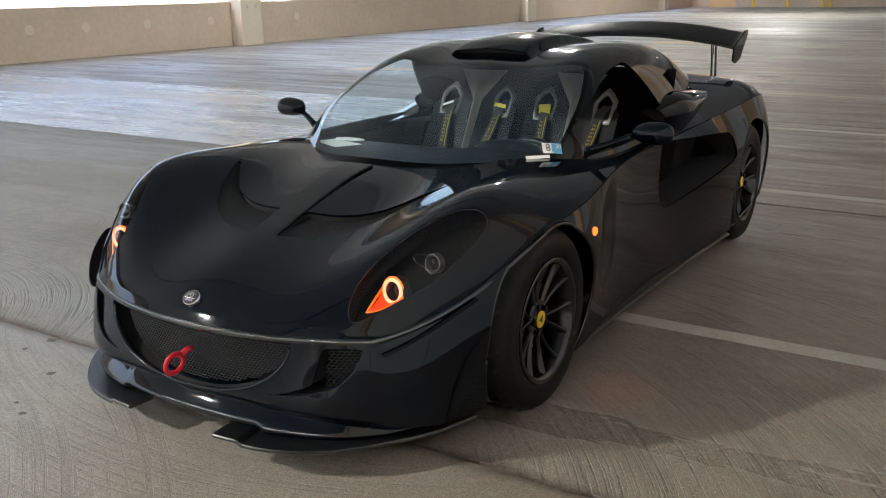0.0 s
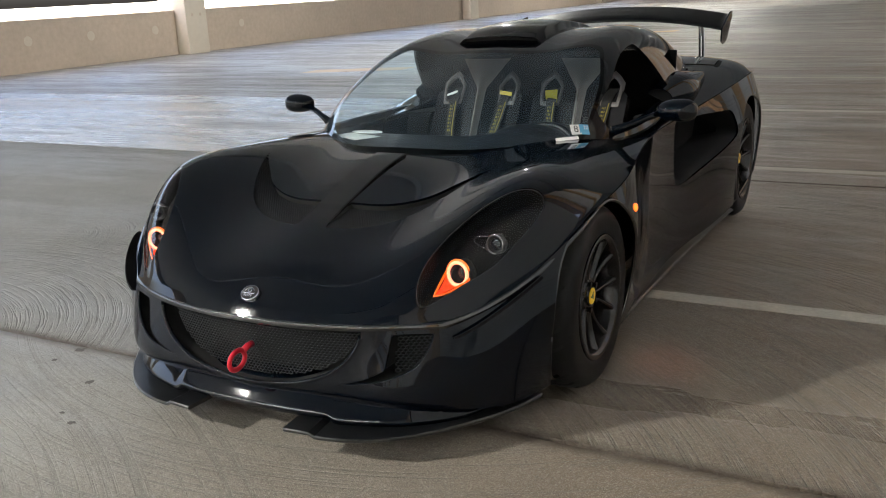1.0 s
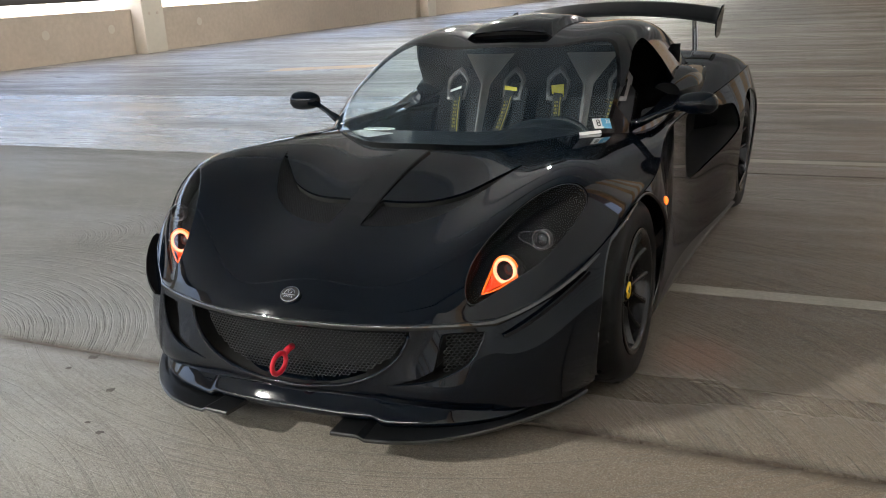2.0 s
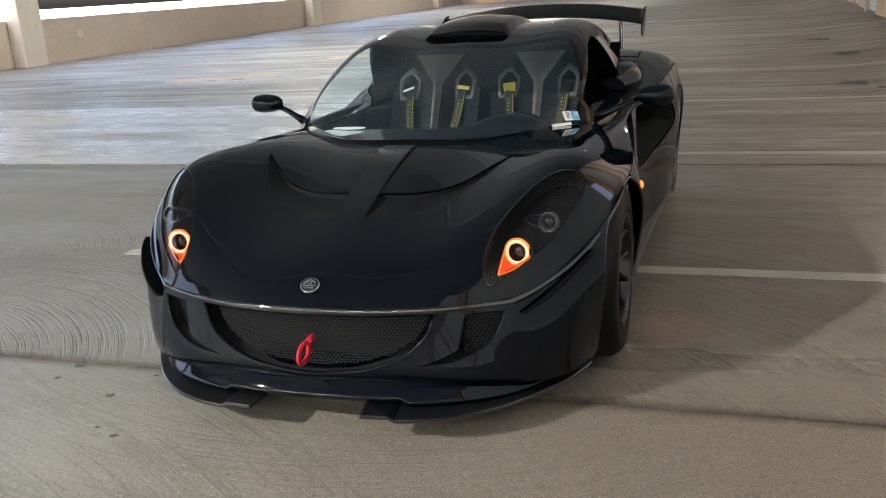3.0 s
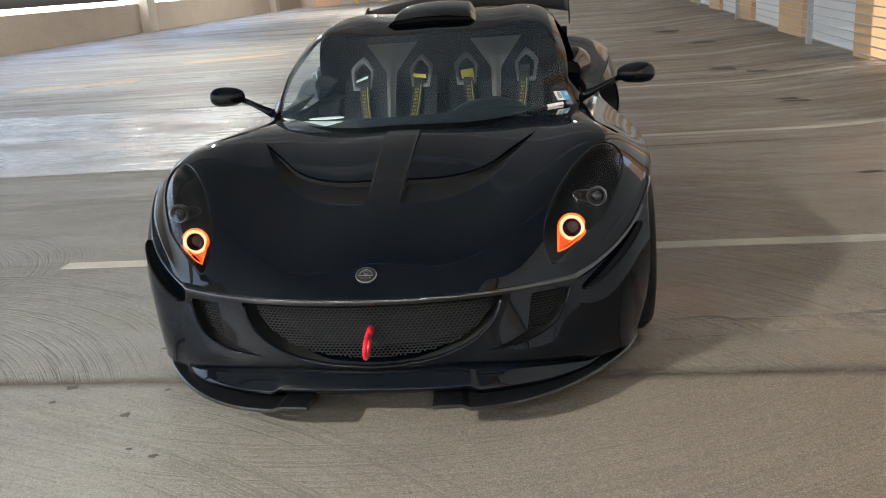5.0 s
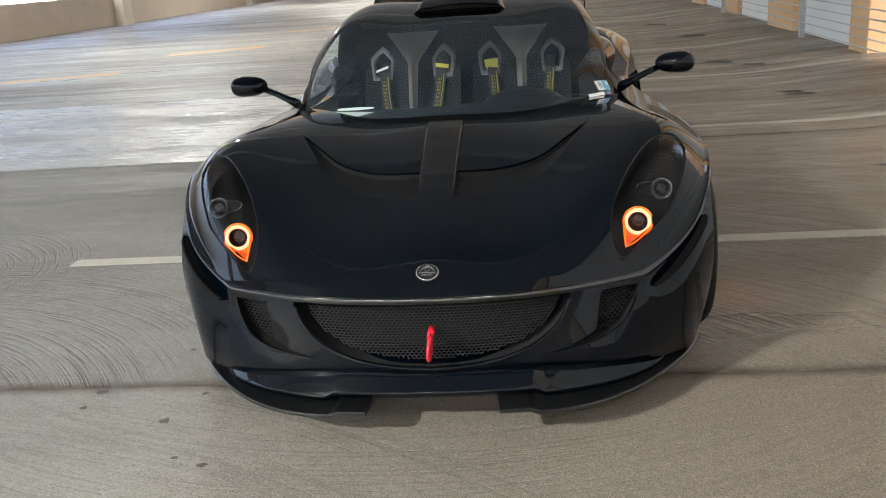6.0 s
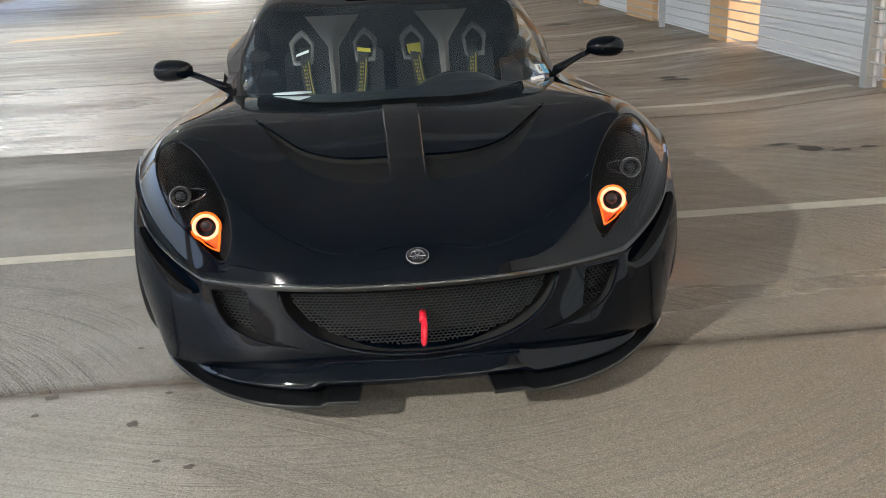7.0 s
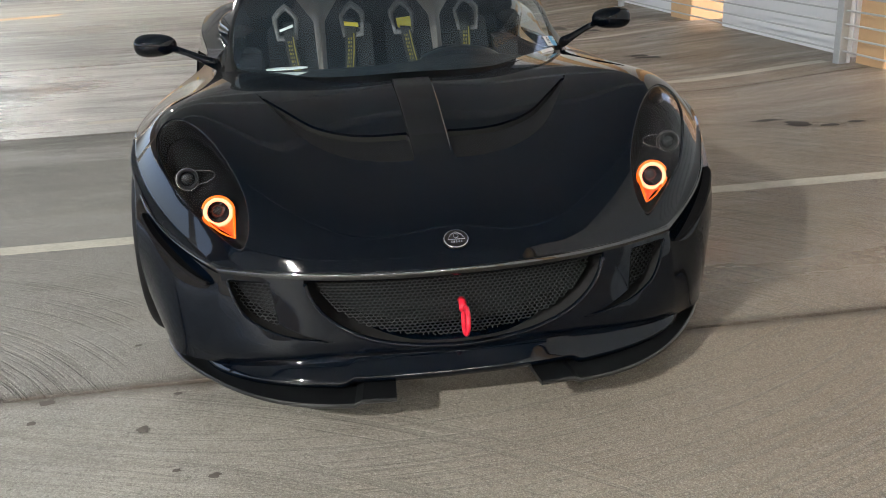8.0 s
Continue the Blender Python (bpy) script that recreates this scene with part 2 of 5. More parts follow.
    far_broom = math_node("MULTIPLY", ramp(noise_at(1.0, 4, (2.2, 34.0, 1.0), 0.75, radians(-3)), 0.52, 0.34), ramp(Y, 2.2, 3.6))
    across = noise_at(1.0, 4, (2.0, 38.0, 1.0), 0.75, radians(-6))
    pits = noise_at(260, 2)
    specks = noise_at(75, 3)
    blot = noise_at(5.0, 6)

    def near_joint(y, wide):
        d = math_node("ABSOLUTE", math_node("SUBTRACT", Y, y), 0)
        return ramp(math_node("SUBTRACT", d, math_node("MULTIPLY", noise_at(9.0, 5), wide * 1.2)), wide * 0.4, -wide * 0.5)

    dirt = math_node("MAXIMUM", near_joint(-0.405, 0.055), near_joint(3.235, 0.034))
    dirt = math_node("MAXIMUM", dirt, near_joint(6.8, 0.03))
    base = mixed(ramp(cloud, 0.3, 0.7), (0.19, 0.183, 0.168), (0.285, 0.277, 0.26))
    base = mixed(math_node("MULTIPLY", ramp(patch, 0.45, 0.72), 0.58), base, (0.15, 0.13, 0.10))
    base = mixed(math_node("MULTIPLY", ramp(streak, 0.48, 0.70), 0.55), base, (0.34, 0.325, 0.28))
    base = mixed(math_node("MULTIPLY", ramp(grit, 0.48, 0.66), 0.55), base, (0.10, 0.088, 0.072))
    base = mixed(math_node("MULTIPLY", ramp(blot, 0.5, 0.7), 0.30), base, (0.36, 0.35, 0.31))
    # slabs differ in tone between their joints, most on the left
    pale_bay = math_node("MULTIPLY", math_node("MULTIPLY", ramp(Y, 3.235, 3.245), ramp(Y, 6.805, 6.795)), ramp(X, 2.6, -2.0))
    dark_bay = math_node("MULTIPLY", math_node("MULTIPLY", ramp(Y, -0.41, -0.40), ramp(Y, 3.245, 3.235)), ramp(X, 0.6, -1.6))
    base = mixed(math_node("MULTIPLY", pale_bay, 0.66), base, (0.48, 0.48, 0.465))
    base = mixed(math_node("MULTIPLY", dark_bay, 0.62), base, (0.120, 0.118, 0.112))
    # warm ambient light beside the car is put into the colour as brown
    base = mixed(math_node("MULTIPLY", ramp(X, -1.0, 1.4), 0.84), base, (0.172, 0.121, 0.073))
    base = mixed(math_node("MULTIPLY", grooves, 0.66), base, (0.085, 0.078, 0.066))
    base = mixed(math_node("MULTIPLY", pale_lines, 0.42), base, (0.33, 0.285, 0.225))
    base = mixed(faint, base, (0.12, 0.112, 0.096))
    base = mixed(math_node("MULTIPLY", far_broom, 0.5), base, (0.10, 0.094, 0.082))
    base = mixed(math_node("MULTIPLY", ramp(across, 0.58, 0.78), 0.22), base, (0.38, 0.365, 0.32))
    base = mixed(math_node("MULTIPLY", ramp(specks, 0.60, 0.68), 0.65), base, (0.085, 0.075, 0.062))
    base = mixed(math_node("MULTIPLY", ramp(pits, 0.56, 0.64), 0.45), base, (0.070, 0.062, 0.052))
    base = mixed(math_node("MULTIPLY", ramp(pits, 0.44, 0.36), 0.30), base, (0.52, 0.50, 0.46))
    # tyre-polished streaks and scuffs that run across the far slabs
    scuff = noise_at(1.0, 9, (0.55, 4.2, 1.0), 0.72, radians(4))
    scuff_b = noise_at(1.0, 7, (1.6, 9.0, 1.0), 0.68, radians(-7))
    far_part = ramp(Y, 1.0, 4.0)
    base = mixed(math_node("MULTIPLY", math_node("MULTIPLY", ramp(scuff, 0.50, 0.62), far_part), 0.60), base, (0.085, 0.080, 0.074))
    base = mixed(math_node("MULTIPLY", math_node("MULTIPLY", ramp(scuff_b, 0.53, 0.66), far_part), 0.55), base, (0.46, 0.45, 0.43))
    gritty = ramp(Y, -0.41, -0.39, 0.45, 1.0)
    sand = noise_at(430, 1)
    base = mixed(math_node("MULTIPLY", ramp(sand, 0.55, 0.63), math_node("MULTIPLY", gritty, 0.75)), base, (0.06, 0.053, 0.045))
    base = mixed(math_node("MULTIPLY", ramp(sand, 0.42, 0.35), math_node("MULTIPLY", gritty, 0.6)), base, (0.55, 0.53, 0.49))
    base = mixed(math_node("MULTIPLY", dirt, 0.88), base, (0.055, 0.040, 0.029))
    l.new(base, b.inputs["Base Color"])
    wet = ramp(noise_at(0.42, 8, (0.3, 1.8, 1.0), 0.7), 0.42, 0.58)
    rough = math_node("ADD", math_node("MULTIPLY", wet, 0.28), 0.22)
    rough = math_node("ADD", rough, math_node("MULTIPLY", math_node("MULTIPLY", ramp(scuff, 0.42, 0.60), far_part), 0.22))
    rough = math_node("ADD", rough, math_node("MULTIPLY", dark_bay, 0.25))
    rough = math_node("ADD", rough, math_node("MULTIPLY", streak, 0.10))
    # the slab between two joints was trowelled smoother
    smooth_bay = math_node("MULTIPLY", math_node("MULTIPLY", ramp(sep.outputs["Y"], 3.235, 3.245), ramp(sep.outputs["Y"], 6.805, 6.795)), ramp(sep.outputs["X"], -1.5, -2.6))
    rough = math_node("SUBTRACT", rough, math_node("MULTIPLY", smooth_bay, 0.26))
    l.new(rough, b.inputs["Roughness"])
    h = math_node("ADD", math_node("MULTIPLY", grooves, -3.2), math_node("MULTIPLY", math_node("MULTIPLY", grit, gritty), 1.1))
    h = math_node("ADD", h, math_node("MULTIPLY", math_node("ADD", faint, far_broom), -0.8))
    h = math_node("ADD", h, math_node("MULTIPLY", noise_at(14, 4), 0.6))
    bp = n.new("ShaderNodeBump")
    bp.inputs["Strength"].default_value, bp.inputs["Distance"].default_value = 0.55, 0.004
    l.new(h, bp.inputs["Height"])
    l.new(bp.outputs["Normal"], b.inputs["Normal"])
    return m


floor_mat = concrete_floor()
joint_mat = plain("dirty_joint_sealant", (0.022, 0.017, 0.013), 0.8, 0, 0.4, 30, 0.4)
wall_mat = plain("precast_concrete", (0.47, 0.395, 0.32), 0.85, 0, 0.28, 9, 0.3)
ceiling_mat = plain("ceiling_concrete", (0.29, 0.33, 0.385), 0.9, 0, 0.15, 12, 0.3)
tan_mat = plain("tan_painted_column", (0.60, 0.40, 0.22), 0.7, 0, 0.12, 14, 0.2)
white_panel = plain("white_painted_panel", (0.70, 0.73, 0.76), 0.6, 0, 0.07, 10, 0.15)
galv = plain("galvanised_steel", (0.45, 0.48, 0.50), 0.4, 0.7, 0.2, 50)
line_mat = plain("worn_white_line_paint", (0.40, 0.375, 0.32), 0.6, 0, 0.5, 60, 0.4)
orange_mat = plain("worn_orange_line_paint", (0.44, 0.28, 0.13), 0.45, 0, 0.6, 14, 0.3)
oil_mat = plain("oil_stain", (0.016, 0.013, 0.011), 0.6, 0, 0.4, 30)
grime_mat = plain("dark_spot", (0.075, 0.065, 0.055), 0.7, 0, 0.5, 60)
earth_mat = plain("bare_earth", (0.10, 0.06, 0.035), 0.95, 0, 0.5, 1.2, 0.5)
patch_mat = plain("filler_patch", (0.55, 0.50, 0.42), 0.85, 0, 0.15, 20, 0.2)
yellow_mat = plain("yellow_painted_steel", (0.75, 0.48, 0.03), 0.5, 0, 0.2, 20)

# ---- the floor: slabs with open joints between them ----
floor = tagged(new("floor"), "grey brushed concrete parking deck with open joints", "floor", kind="structure")
bm = bmesh.new()
sheet(bm, [[(x, y, floor_height(x) - 0.022) for x in (-15.5, -5, 0, 2.3, 2.7, 3.1, 3.5, 3.8, 5.6)] for y in (-28, -10, 0, 10, 30, 53)])
part("joint_filler", bm, joint_mat, floor, "dark dirty sealant in the joints")
JOINTS = [-25.7, -22.1, -18.5, -14.9, -11.3, -7.65, -4.03, -0.40, 3.24, 6.80, 10.4, 14.0, 17.6, 21.3, 25.0, 30.0, 36.0, 43.0, 52.5]
XS = [-15.5, -12, -9, -6, -4, -2, 0, 1, 2, 2.3, 2.5, 2.7, 2.9, 3.1, 3.3, 3.5, 3.7, 3.85, 5.6]
for y0, y1 in zip(JOINTS, JOINTS[1:]):
    bm = bmesh.new()
    g = 0.008
    rows = [[(x, y0 + g, floor_height(x) - 0.02) for x in XS], [(x, y0 + g, floor_height(x) - 0.002) for x in XS], [(x, y0 + g + 0.003, floor_height(x)) for x in XS]]
    rows += [[(x, y1 - g - 0.003, floor_height(x)) for x in XS], [(x, y1 - g, floor_height(x) - 0.002) for x in XS], [(x, y1 - g, floor_height(x) - 0.02) for x in XS]]
    sheet(bm, rows)
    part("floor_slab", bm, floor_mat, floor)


def painted_strip(name, x0, x1, y, width, material, label, tilt=0.0):
    bm = bmesh.new()
    rows = []
    n = max(2, int((x1 - x0) / 0.12))
    for i in range(n + 1):
        x = x0 + (x1 - x0) * i / n
        yy = y + tilt * (x - x0)
        w = width / 2 * (1 + 0.05 * noise.noise((x * 3, y, 0)))
        z = floor_height(x)
        rows.append([(x, yy - w, z + 0.0005), (x, yy - w + 0.004, z + 0.0025), (x, yy + w - 0.004, z + 0.0025), (x, yy + w, z + 0.0005)])
    sheet(bm, rows)
    return tagged(link_mesh(name, bm, material), label, "line marking", "stall lines", "structure")


for y in (0.93, 3.64, 6.40, 9.24, 12.1, 15.0, 18.0, 21.0, 24.0, 27.0, 30.0):
    painted_strip("stall_line", -1.87, 3.5, y, 0.10, line_mat, "worn white painted parking stall line")
for x, y, s in ((-7.6, 10.0, 0.30), (-6.3, 13.5, 0.45), (-5.3, 18.6, 0.4)):
    painted_strip("aisle_marking", x, x + 1.7, y, 0.52, orange_mat, "worn orange painted aisle marking", s)
bm = bmesh.new()
for pts in (((-4.4, 25.6), (-3.2, 25.6), (-3.2, 25.9), (-4.4, 25.9)), ((-3.2, 25.2), (-2.5, 25.75), (-2.5, 25.76), (-3.2, 26.3))):
    bm.faces.new([bm.verts.new((x, y, 0.003)) for x, y in pts])
tagged(link_mesh("arrow_marking", bm, line_mat), "white painted direction arrow on the deck", "line marking", kind="structure")


def stain(x, y, rx, ry, material, seed, label, name="floor_stain"):
    bm = bmesh.new()
    c = bm.verts.new((0, 0, 0.0036))
    ring = []
    for k in range(28):
        a = k * math.tau / 28
        r = 1 + 0.55 * noise.noise((math.cos(a) * 1.6 + seed * 3.1, math.sin(a) * 1.6, seed))
        ring.append(bm.verts.new((rx * r * math.cos(a), ry * r * math.sin(a), 0.003)))
    for k in range(28):
        bm.faces.new((c, ring[k], ring[(k + 1) % 28]))
    ob = link_mesh(name, bm, material)
    ob.location = (x, y, floor_height(x))
    return tagged(ob, label, "stain", "floor stains", "structure")


for i, (x, y, r) in enumerate(((-0.808, -0.642, 0.017), (-1.104, -0.549, 0.012), (-1.09, -0.44, 0.022), (-0.61, -0.89, 0.014), (-0.745, -0.47, 0.012), (-0.906, -0.129, 0.01), (-0.70, -0.85, 0.010), (-1.3, -0.7, 0.012))):
    stain(x, y, r, r * 0.8, grime_mat, i, "small dark spot on the concrete floor")
for i, (x, y, rx, ry) in enumerate(((2.30, 2.17, 0.09, 0.028), (2.41, 2.02, 0.07, 0.06), (2.55, 1.92, 0.06, 0.03), (2.71, 1.92, 0.05, 0.03), (2.56, 4.98, 0.13, 0.07), (2.62, 4.82, 0.20, 0.05), (2.50, 7.5, 0.22, 0.16), (2.76, 6.95, 0.17, 0.09), (2.85, 10.7, 0.35, 0.18), (2.7, 13.4, 0.4, 0.2))):
    stain(x, y, rx, ry, oil_mat, i + 20, "dark glossy oil stain on the concrete")

# ---- parapet, columns, far wall, ceiling ----
bm = bmesh.new()
box(bm, -14.70, -14.45, -28, 51.5, -0.02, 1.04, 0.012)
tagged(link_mesh("wall_west", bm, wall_mat), "stained precast concrete parapet wall", "wall", kind="structure")
# unseen band, added to cut the sky light through the open side
bm = bmesh.new()
box(bm, -14.75, -14.45, -28, 51.5, 4.5, 6.0, 0.012)
tagged(link_mesh("sky_block_west", bm, wall_mat), "unseen concrete band added above the open side to limit sky light", "wall", kind="structure")
for y in (-16.1, -0.65, 14.09, 29.55, 45.6):
    col = thing("column", "pale precast concrete column at the parapet", "column", "parapet columns", (0, 0, 0))
    bm = bmesh.new()
    box(bm, -14.95, -14.10, y, y + 0.72, -0.01, 6.0, 0.02)
    part("shaft", bm, plain("pale_concrete", (0.55, 0.50, 0.42), 0.8, 0, 0.15, 8, 0.2) if y < -16 else bpy.data.materials["pale_concrete"], col)
    for dy in (0.22, 0.50):
        bm = bmesh.new()
        tube(bm, [(-14.11, y + dy, 0.92), (-14.094, y + dy, 0.92)], 0.04, 16)
        part("bolt_pocket", bm, wall_mat, col, "round filled bolt pocket")
for i, y in enumerate((4.3, 6.3, 8.6, 9.9, 11.5, 13.4, 16.5)):
    bm = bmesh.new()
    tube(bm, [(-14.452, y, 0.62), (-14.446, y, 0.62)], 0.10, 20)
    tagged(link_mesh("wall_patch", bm, patch_mat), "pale round filler patch on the parapet", "patch", "parapet patches", "structure")
bm = bmesh.new()
box(bm, -14.9, 5.0, 51.5, 51.8, -0.02, 6.0)
tagged(link_mesh("wall_north", bm, wall_mat), "far beige concrete end wall", "wall", kind="structure")
bm = bmesh.new()
box(bm, -13.4, -11.9, 51.42, 51.497, 0, 6.0)
tagged(link_mesh("wall_panel", bm, tan_mat), "orange tan painted panel on the end wall", "wall", kind="structure")
for x in (-10.79, -8.95, -7.16, -6.75):
    bm = bmesh.new()
    tube(bm, [(x, 51.0, -0.01), (x, 51.0, 1.05), (x, 51.0, 1.1)], [0.08, 0.08, 0.03], 14)
    tagged(link_mesh("bollard", bm, yellow_mat), "yellow painted steel bollard before the end wall", "bollard", "bollards")
# unseen end, added; its gap lets in sky for glints on the nose
bm = bmesh.new()
box(bm, -14.9, 5.6, -28.3, -28.0, -0.02, 1.04, 0.012)
tagged(link_mesh("wall_south", bm, wall_mat), "beige concrete parapet wall, unseen, added to close the deck", "wall", kind="structure")
bm = bmesh.new()
box(bm, -14.9, 5.6, -28.3, -28.0, 4.5, 6.0, 0.012)
tagged(link_mesh("sky_block_south", bm, wall_mat), "unseen concrete band added above the sky gap of the end", "wall", kind="structure")
bm = bmesh.new()
# runs on past the railing, out of view, to keep sun off the bank
box(bm, -15.2, 8.5, -28.3, 51.8, 6.0, 6.3)
for k in range(15):
    y = -25.2 + 5.15 * k
    box(bm, -14.9, 5.6, y - 0.2, y + 0.2, 5.64, 6.002)
tagged(link_mesh("ceiling", bm, ceiling_mat), "ribbed precast concrete ceiling of the deck", "ceiling", kind="structure")


# ---- the railing side: panels, columns and rails ----
def rail_x(y):
    return 3.40 + 0.034 * y


# panels below y = 2 are unseen, added to shut out sky light
PANELS = [(-27.9, -17), (-16.2, -11), (-10.2, -6.0), (-5.2, 2.0), (3.67, 6.10), (7.30, 9.78), (11.1, 13.6), (14.9, 17.4), (18.7, 21.2), (22.5, 25.0), (26.3, 28.8), (30.1, 32.6), (33.9, 51.4)]
COLS = [(3.10, 3.45), (6.75, 7.30), (9.78, 11.1), (13.6, 14.9), (17.4, 18.7), (21.2, 22.5), (25.0, 26.3), (28.8, 30.1), (32.6, 33.9), (-6.0, -5.2), (-11, -10.2), (-17, -16.2), (-23, -22.2)]
for y0, y1 in PANELS:
    bm = bmesh.new()
    x0, x1 = rail_x(y0) + 0.22, rail_x(y1) + 0.22
    lo = [bm.verts.new(p) for p in ((x0, y0, 0.04), (x1, y1, 0.04), (x1 + 0.15, y1, 0.04), (x0 + 0.15, y0, 0.04))]
    hi = [bm.verts.new((v.co.x, v.co.y, 6.0)) for v in lo]
    bm.faces.new(lo[::-1])
    bm.faces.new(hi)
    for i in range(4):
        bm.faces.new((lo[i], lo[(i + 1) % 4], hi[(i + 1) % 4], hi[i]))
    tagged(link_mesh("wall_east", bm, white_panel), "white painted wall panel behind the railing", "wall", "east wall panels", "structure")
for y0, y1 in COLS:
    bm = bmesh.new()
    x = rail_x((y0 + y1) / 2)
    box(bm, x + 0.12, x + 0.62, y0 + 0.003, y1 - 0.003, 0.02, 6.0, 0.015)
    tagged(link_mesh("column_tan", bm, tan_mat), "tan painted concrete column behind the railing", "column", "tan columns")
railing = thing("railing", "galvanised steel railing with horizontal bars", "railing")
for k in range(10):
    z = 0.17 + 0.096 * k
    bm = bmesh.new()
    tube(bm, [(rail_x(y) + 0.02, y, z) for y in (-27.9, 0, 20, 51.4)], 0.0075, 8)
    part("rail_bar", bm, galv, railing)
for y in (-20.5, -14.5, -8.5, -2.8, 3.50, 8.87, 14.3, 20.0, 26.0, 32.0, 38.0):
    bm = bmesh.new()
    x = rail_x(y) + 0.02
    box(bm, x - 0.03, x + 0.03, y - 0.04, y + 0.04, 0.05, 1.12, 0.004)
    part("rail_post", bm, galv, railing)
for i, y in enumerate((3.49, 3.55, 3.61)):
    bm = bmesh.new()
    x = rail_x(y) + 0.075
    tube(bm, [(x, y, 0.06), (x, y, 5.98)], 0.022, 12)
    tagged(link_mesh("conduit_pipe", bm, white_panel), "white painted pipe strapped beside the tan column", "pipe", "pipes")
# the earth's rise is an added bank that holds off sky light
bm = bmesh.new()
sheet(bm, [[(x, y, -0.9 + 0.75 * min(max(0, x - 5.5), 9) + 0.3 * noise.noise((x * 0.3, y * 0.3, 0))) for x in (4.6, 5.5, 7, 8, 11, 14.5, 20, 40, 120, 600)] for y in (-400, -60, -20, -8, -4, 0, 2, 4, 6, 8, 12, 20, 60, 120, 400)])
tagged(link_mesh("ground", bm, earth_mat, smooth=True), "brown bare earth outside the deck, banked up to block sky light", "ground", kind="structure")
bm = bmesh.new()
sheet(bm, [[(x, y, -3.0) for x in (-4600, -600, -100, -15.3)] for y in (-4000, -400, 0, 400, 4000)])
tagged(link_mesh("ground_west", bm, patch_mat), "pale ground outside beyond the parapet", "ground", kind="structure")


# ---- ceiling lights, all out of view ----
glint_glow = glowing("glint_diffuser", (1.0, 0.985, 0.93), 16.0)


def glint_strip(x, y):
    """A long closed strip under the ceiling, added out of view for a glint on the nose."""
    lamp = thing("glint_light", "long white strip light, unseen, added for a glint along the nose", "light", "strip lights", (x, y, 5.50))
    bm = bmesh.new()
    box(bm, -1.35, 1.35, -0.10, 0.10, 0.02, 0.10, 0.01)
    for dx in (-1.0, 1.0):
        tube(bm, [(dx, 0, 0.09), (dx, 0, 0.51)], 0.008, 8)
    part("housing", bm, galv, lamp)
    bm = bmesh.new()
    box(bm, -1.3, 1.3, -0.085, 0.085, 0.0, 0.03, 0.008)
    part("diffuser", bm, glint_glow, lamp)


def ceiling_light(x, y, power):
    lamp = thing("ceiling_light", "round white ceiling light of the parking deck, out of view", "light", "ceiling lights", (x, y, 5.60))
    bm = bmesh.new()
    tube(bm, [(0, 0, 0.41), (0, 0, 0.06), (0, 0, 0.05)], [0.03, 0.03, 0.17], 24)
    tube(bm, [(0, 0, 0.055), (0, 0, 0.015)], [0.19, 0.19], 24)
    part("housing", bm, galv, lamp)
    bm = bmesh.new()
    tube(bm, [(0, 0, 0.015), (0, 0, 0.0)], [0.165, 0.15], 24)
    part("diffuser", bm, glowing("lamp_diffuser", (1.0, 0.985, 0.92), 4.0) if "lamp_diffuser" not in bpy.data.materials else bpy.data.materials["lamp_diffuser"], lamp)
    a = new("lamp_light", bpy.data.lights.new("lamp_light", "AREA"))
    a.data.shape, a.data.size, a.data.energy, a.data.color = "DISK", 0.28, power, (1.0, 0.985, 0.92)
    a.data.spread = radians(178)
    a.location = (x, y, 5.585)
    return lamp


# the first lamp casts the car's shadow; the others are added, unseen fill
for x, y, power in ((-6.6, -6.9, 265), (-6.6, -20.0, 40), (1.2, -15.0, 14), (-6.6, 15.1, 70), (-6.6, 37.1, 110), (0.6, 26.0, 8)):
    ceiling_light(x, y, power)
# added row of strips that draws a bright line along the nose edge
for k in range(6):
    glint_strip(-12.6 + 2.78 * k, -11.2)


# ---- the car ----
def slice_by(bm, f, par=None):
    """Splits the faces along f(place, parameter) = 0 and returns those where f < 0."""
    val = {v: f(v.co, par[v] if par else None) for v in bm.verts}
    mixed = [g for g in bm.faces if min(val[v] for v in g.verts) < 0 < max(val[v] for v in g.verts)]
    bmesh.ops.triangulate(bm, faces=mixed)
    for e in list(bm.edges):
        a, b = e.verts
        if val[a] * val[b] < 0:
            lo, hi = 0.0, 1.0
            for _ in range(9):
                t = (lo + hi) / 2
                mid = f(a.co.lerp(b.co, t), par[a] * (1 - t) + par[b] * t if par else None)
                if mid * val[a] > 0:
                    lo = t
                else:
                    hi = t
            t = (lo + hi) / 2
            t = min(max(t, 0.03), 0.97)
            if par:
                q = par[a] * (1 - t) + par[b] * t
            ne, nv = bmesh.utils.edge_split(e, a, t)
            val[nv] = 0.0
            if par:
                par[nv] = q
    for face in list(bm.faces):
        zs = [v for v in face.verts if val[v] == 0.0]
        if len(zs) == 2 and not any(set(zs) == set(e.verts) for e in face.edges):
            if any(val[v] < 0 for v in face.verts) and any(val[v] > 0 for v in face.verts):
                bmesh.utils.face_split(face, zs[0], zs[1])
    return [face for face in bm.faces if sum(val[v] for v in face.verts) < 0]


def taken(bm, faces, par=None, keep=False):
    """A new bmesh of these faces, which leave bm."""
    out = bmesh.new()
    made = {}
    for face in faces:
        for v in face.verts:
            if v not in made:
                made[v] = out.verts.new(v.co)
        out.faces.new([made[v] for v in face.verts])
    if not keep:
        bmesh.ops.delete(bm, geom=faces, context="FACES")
    return out


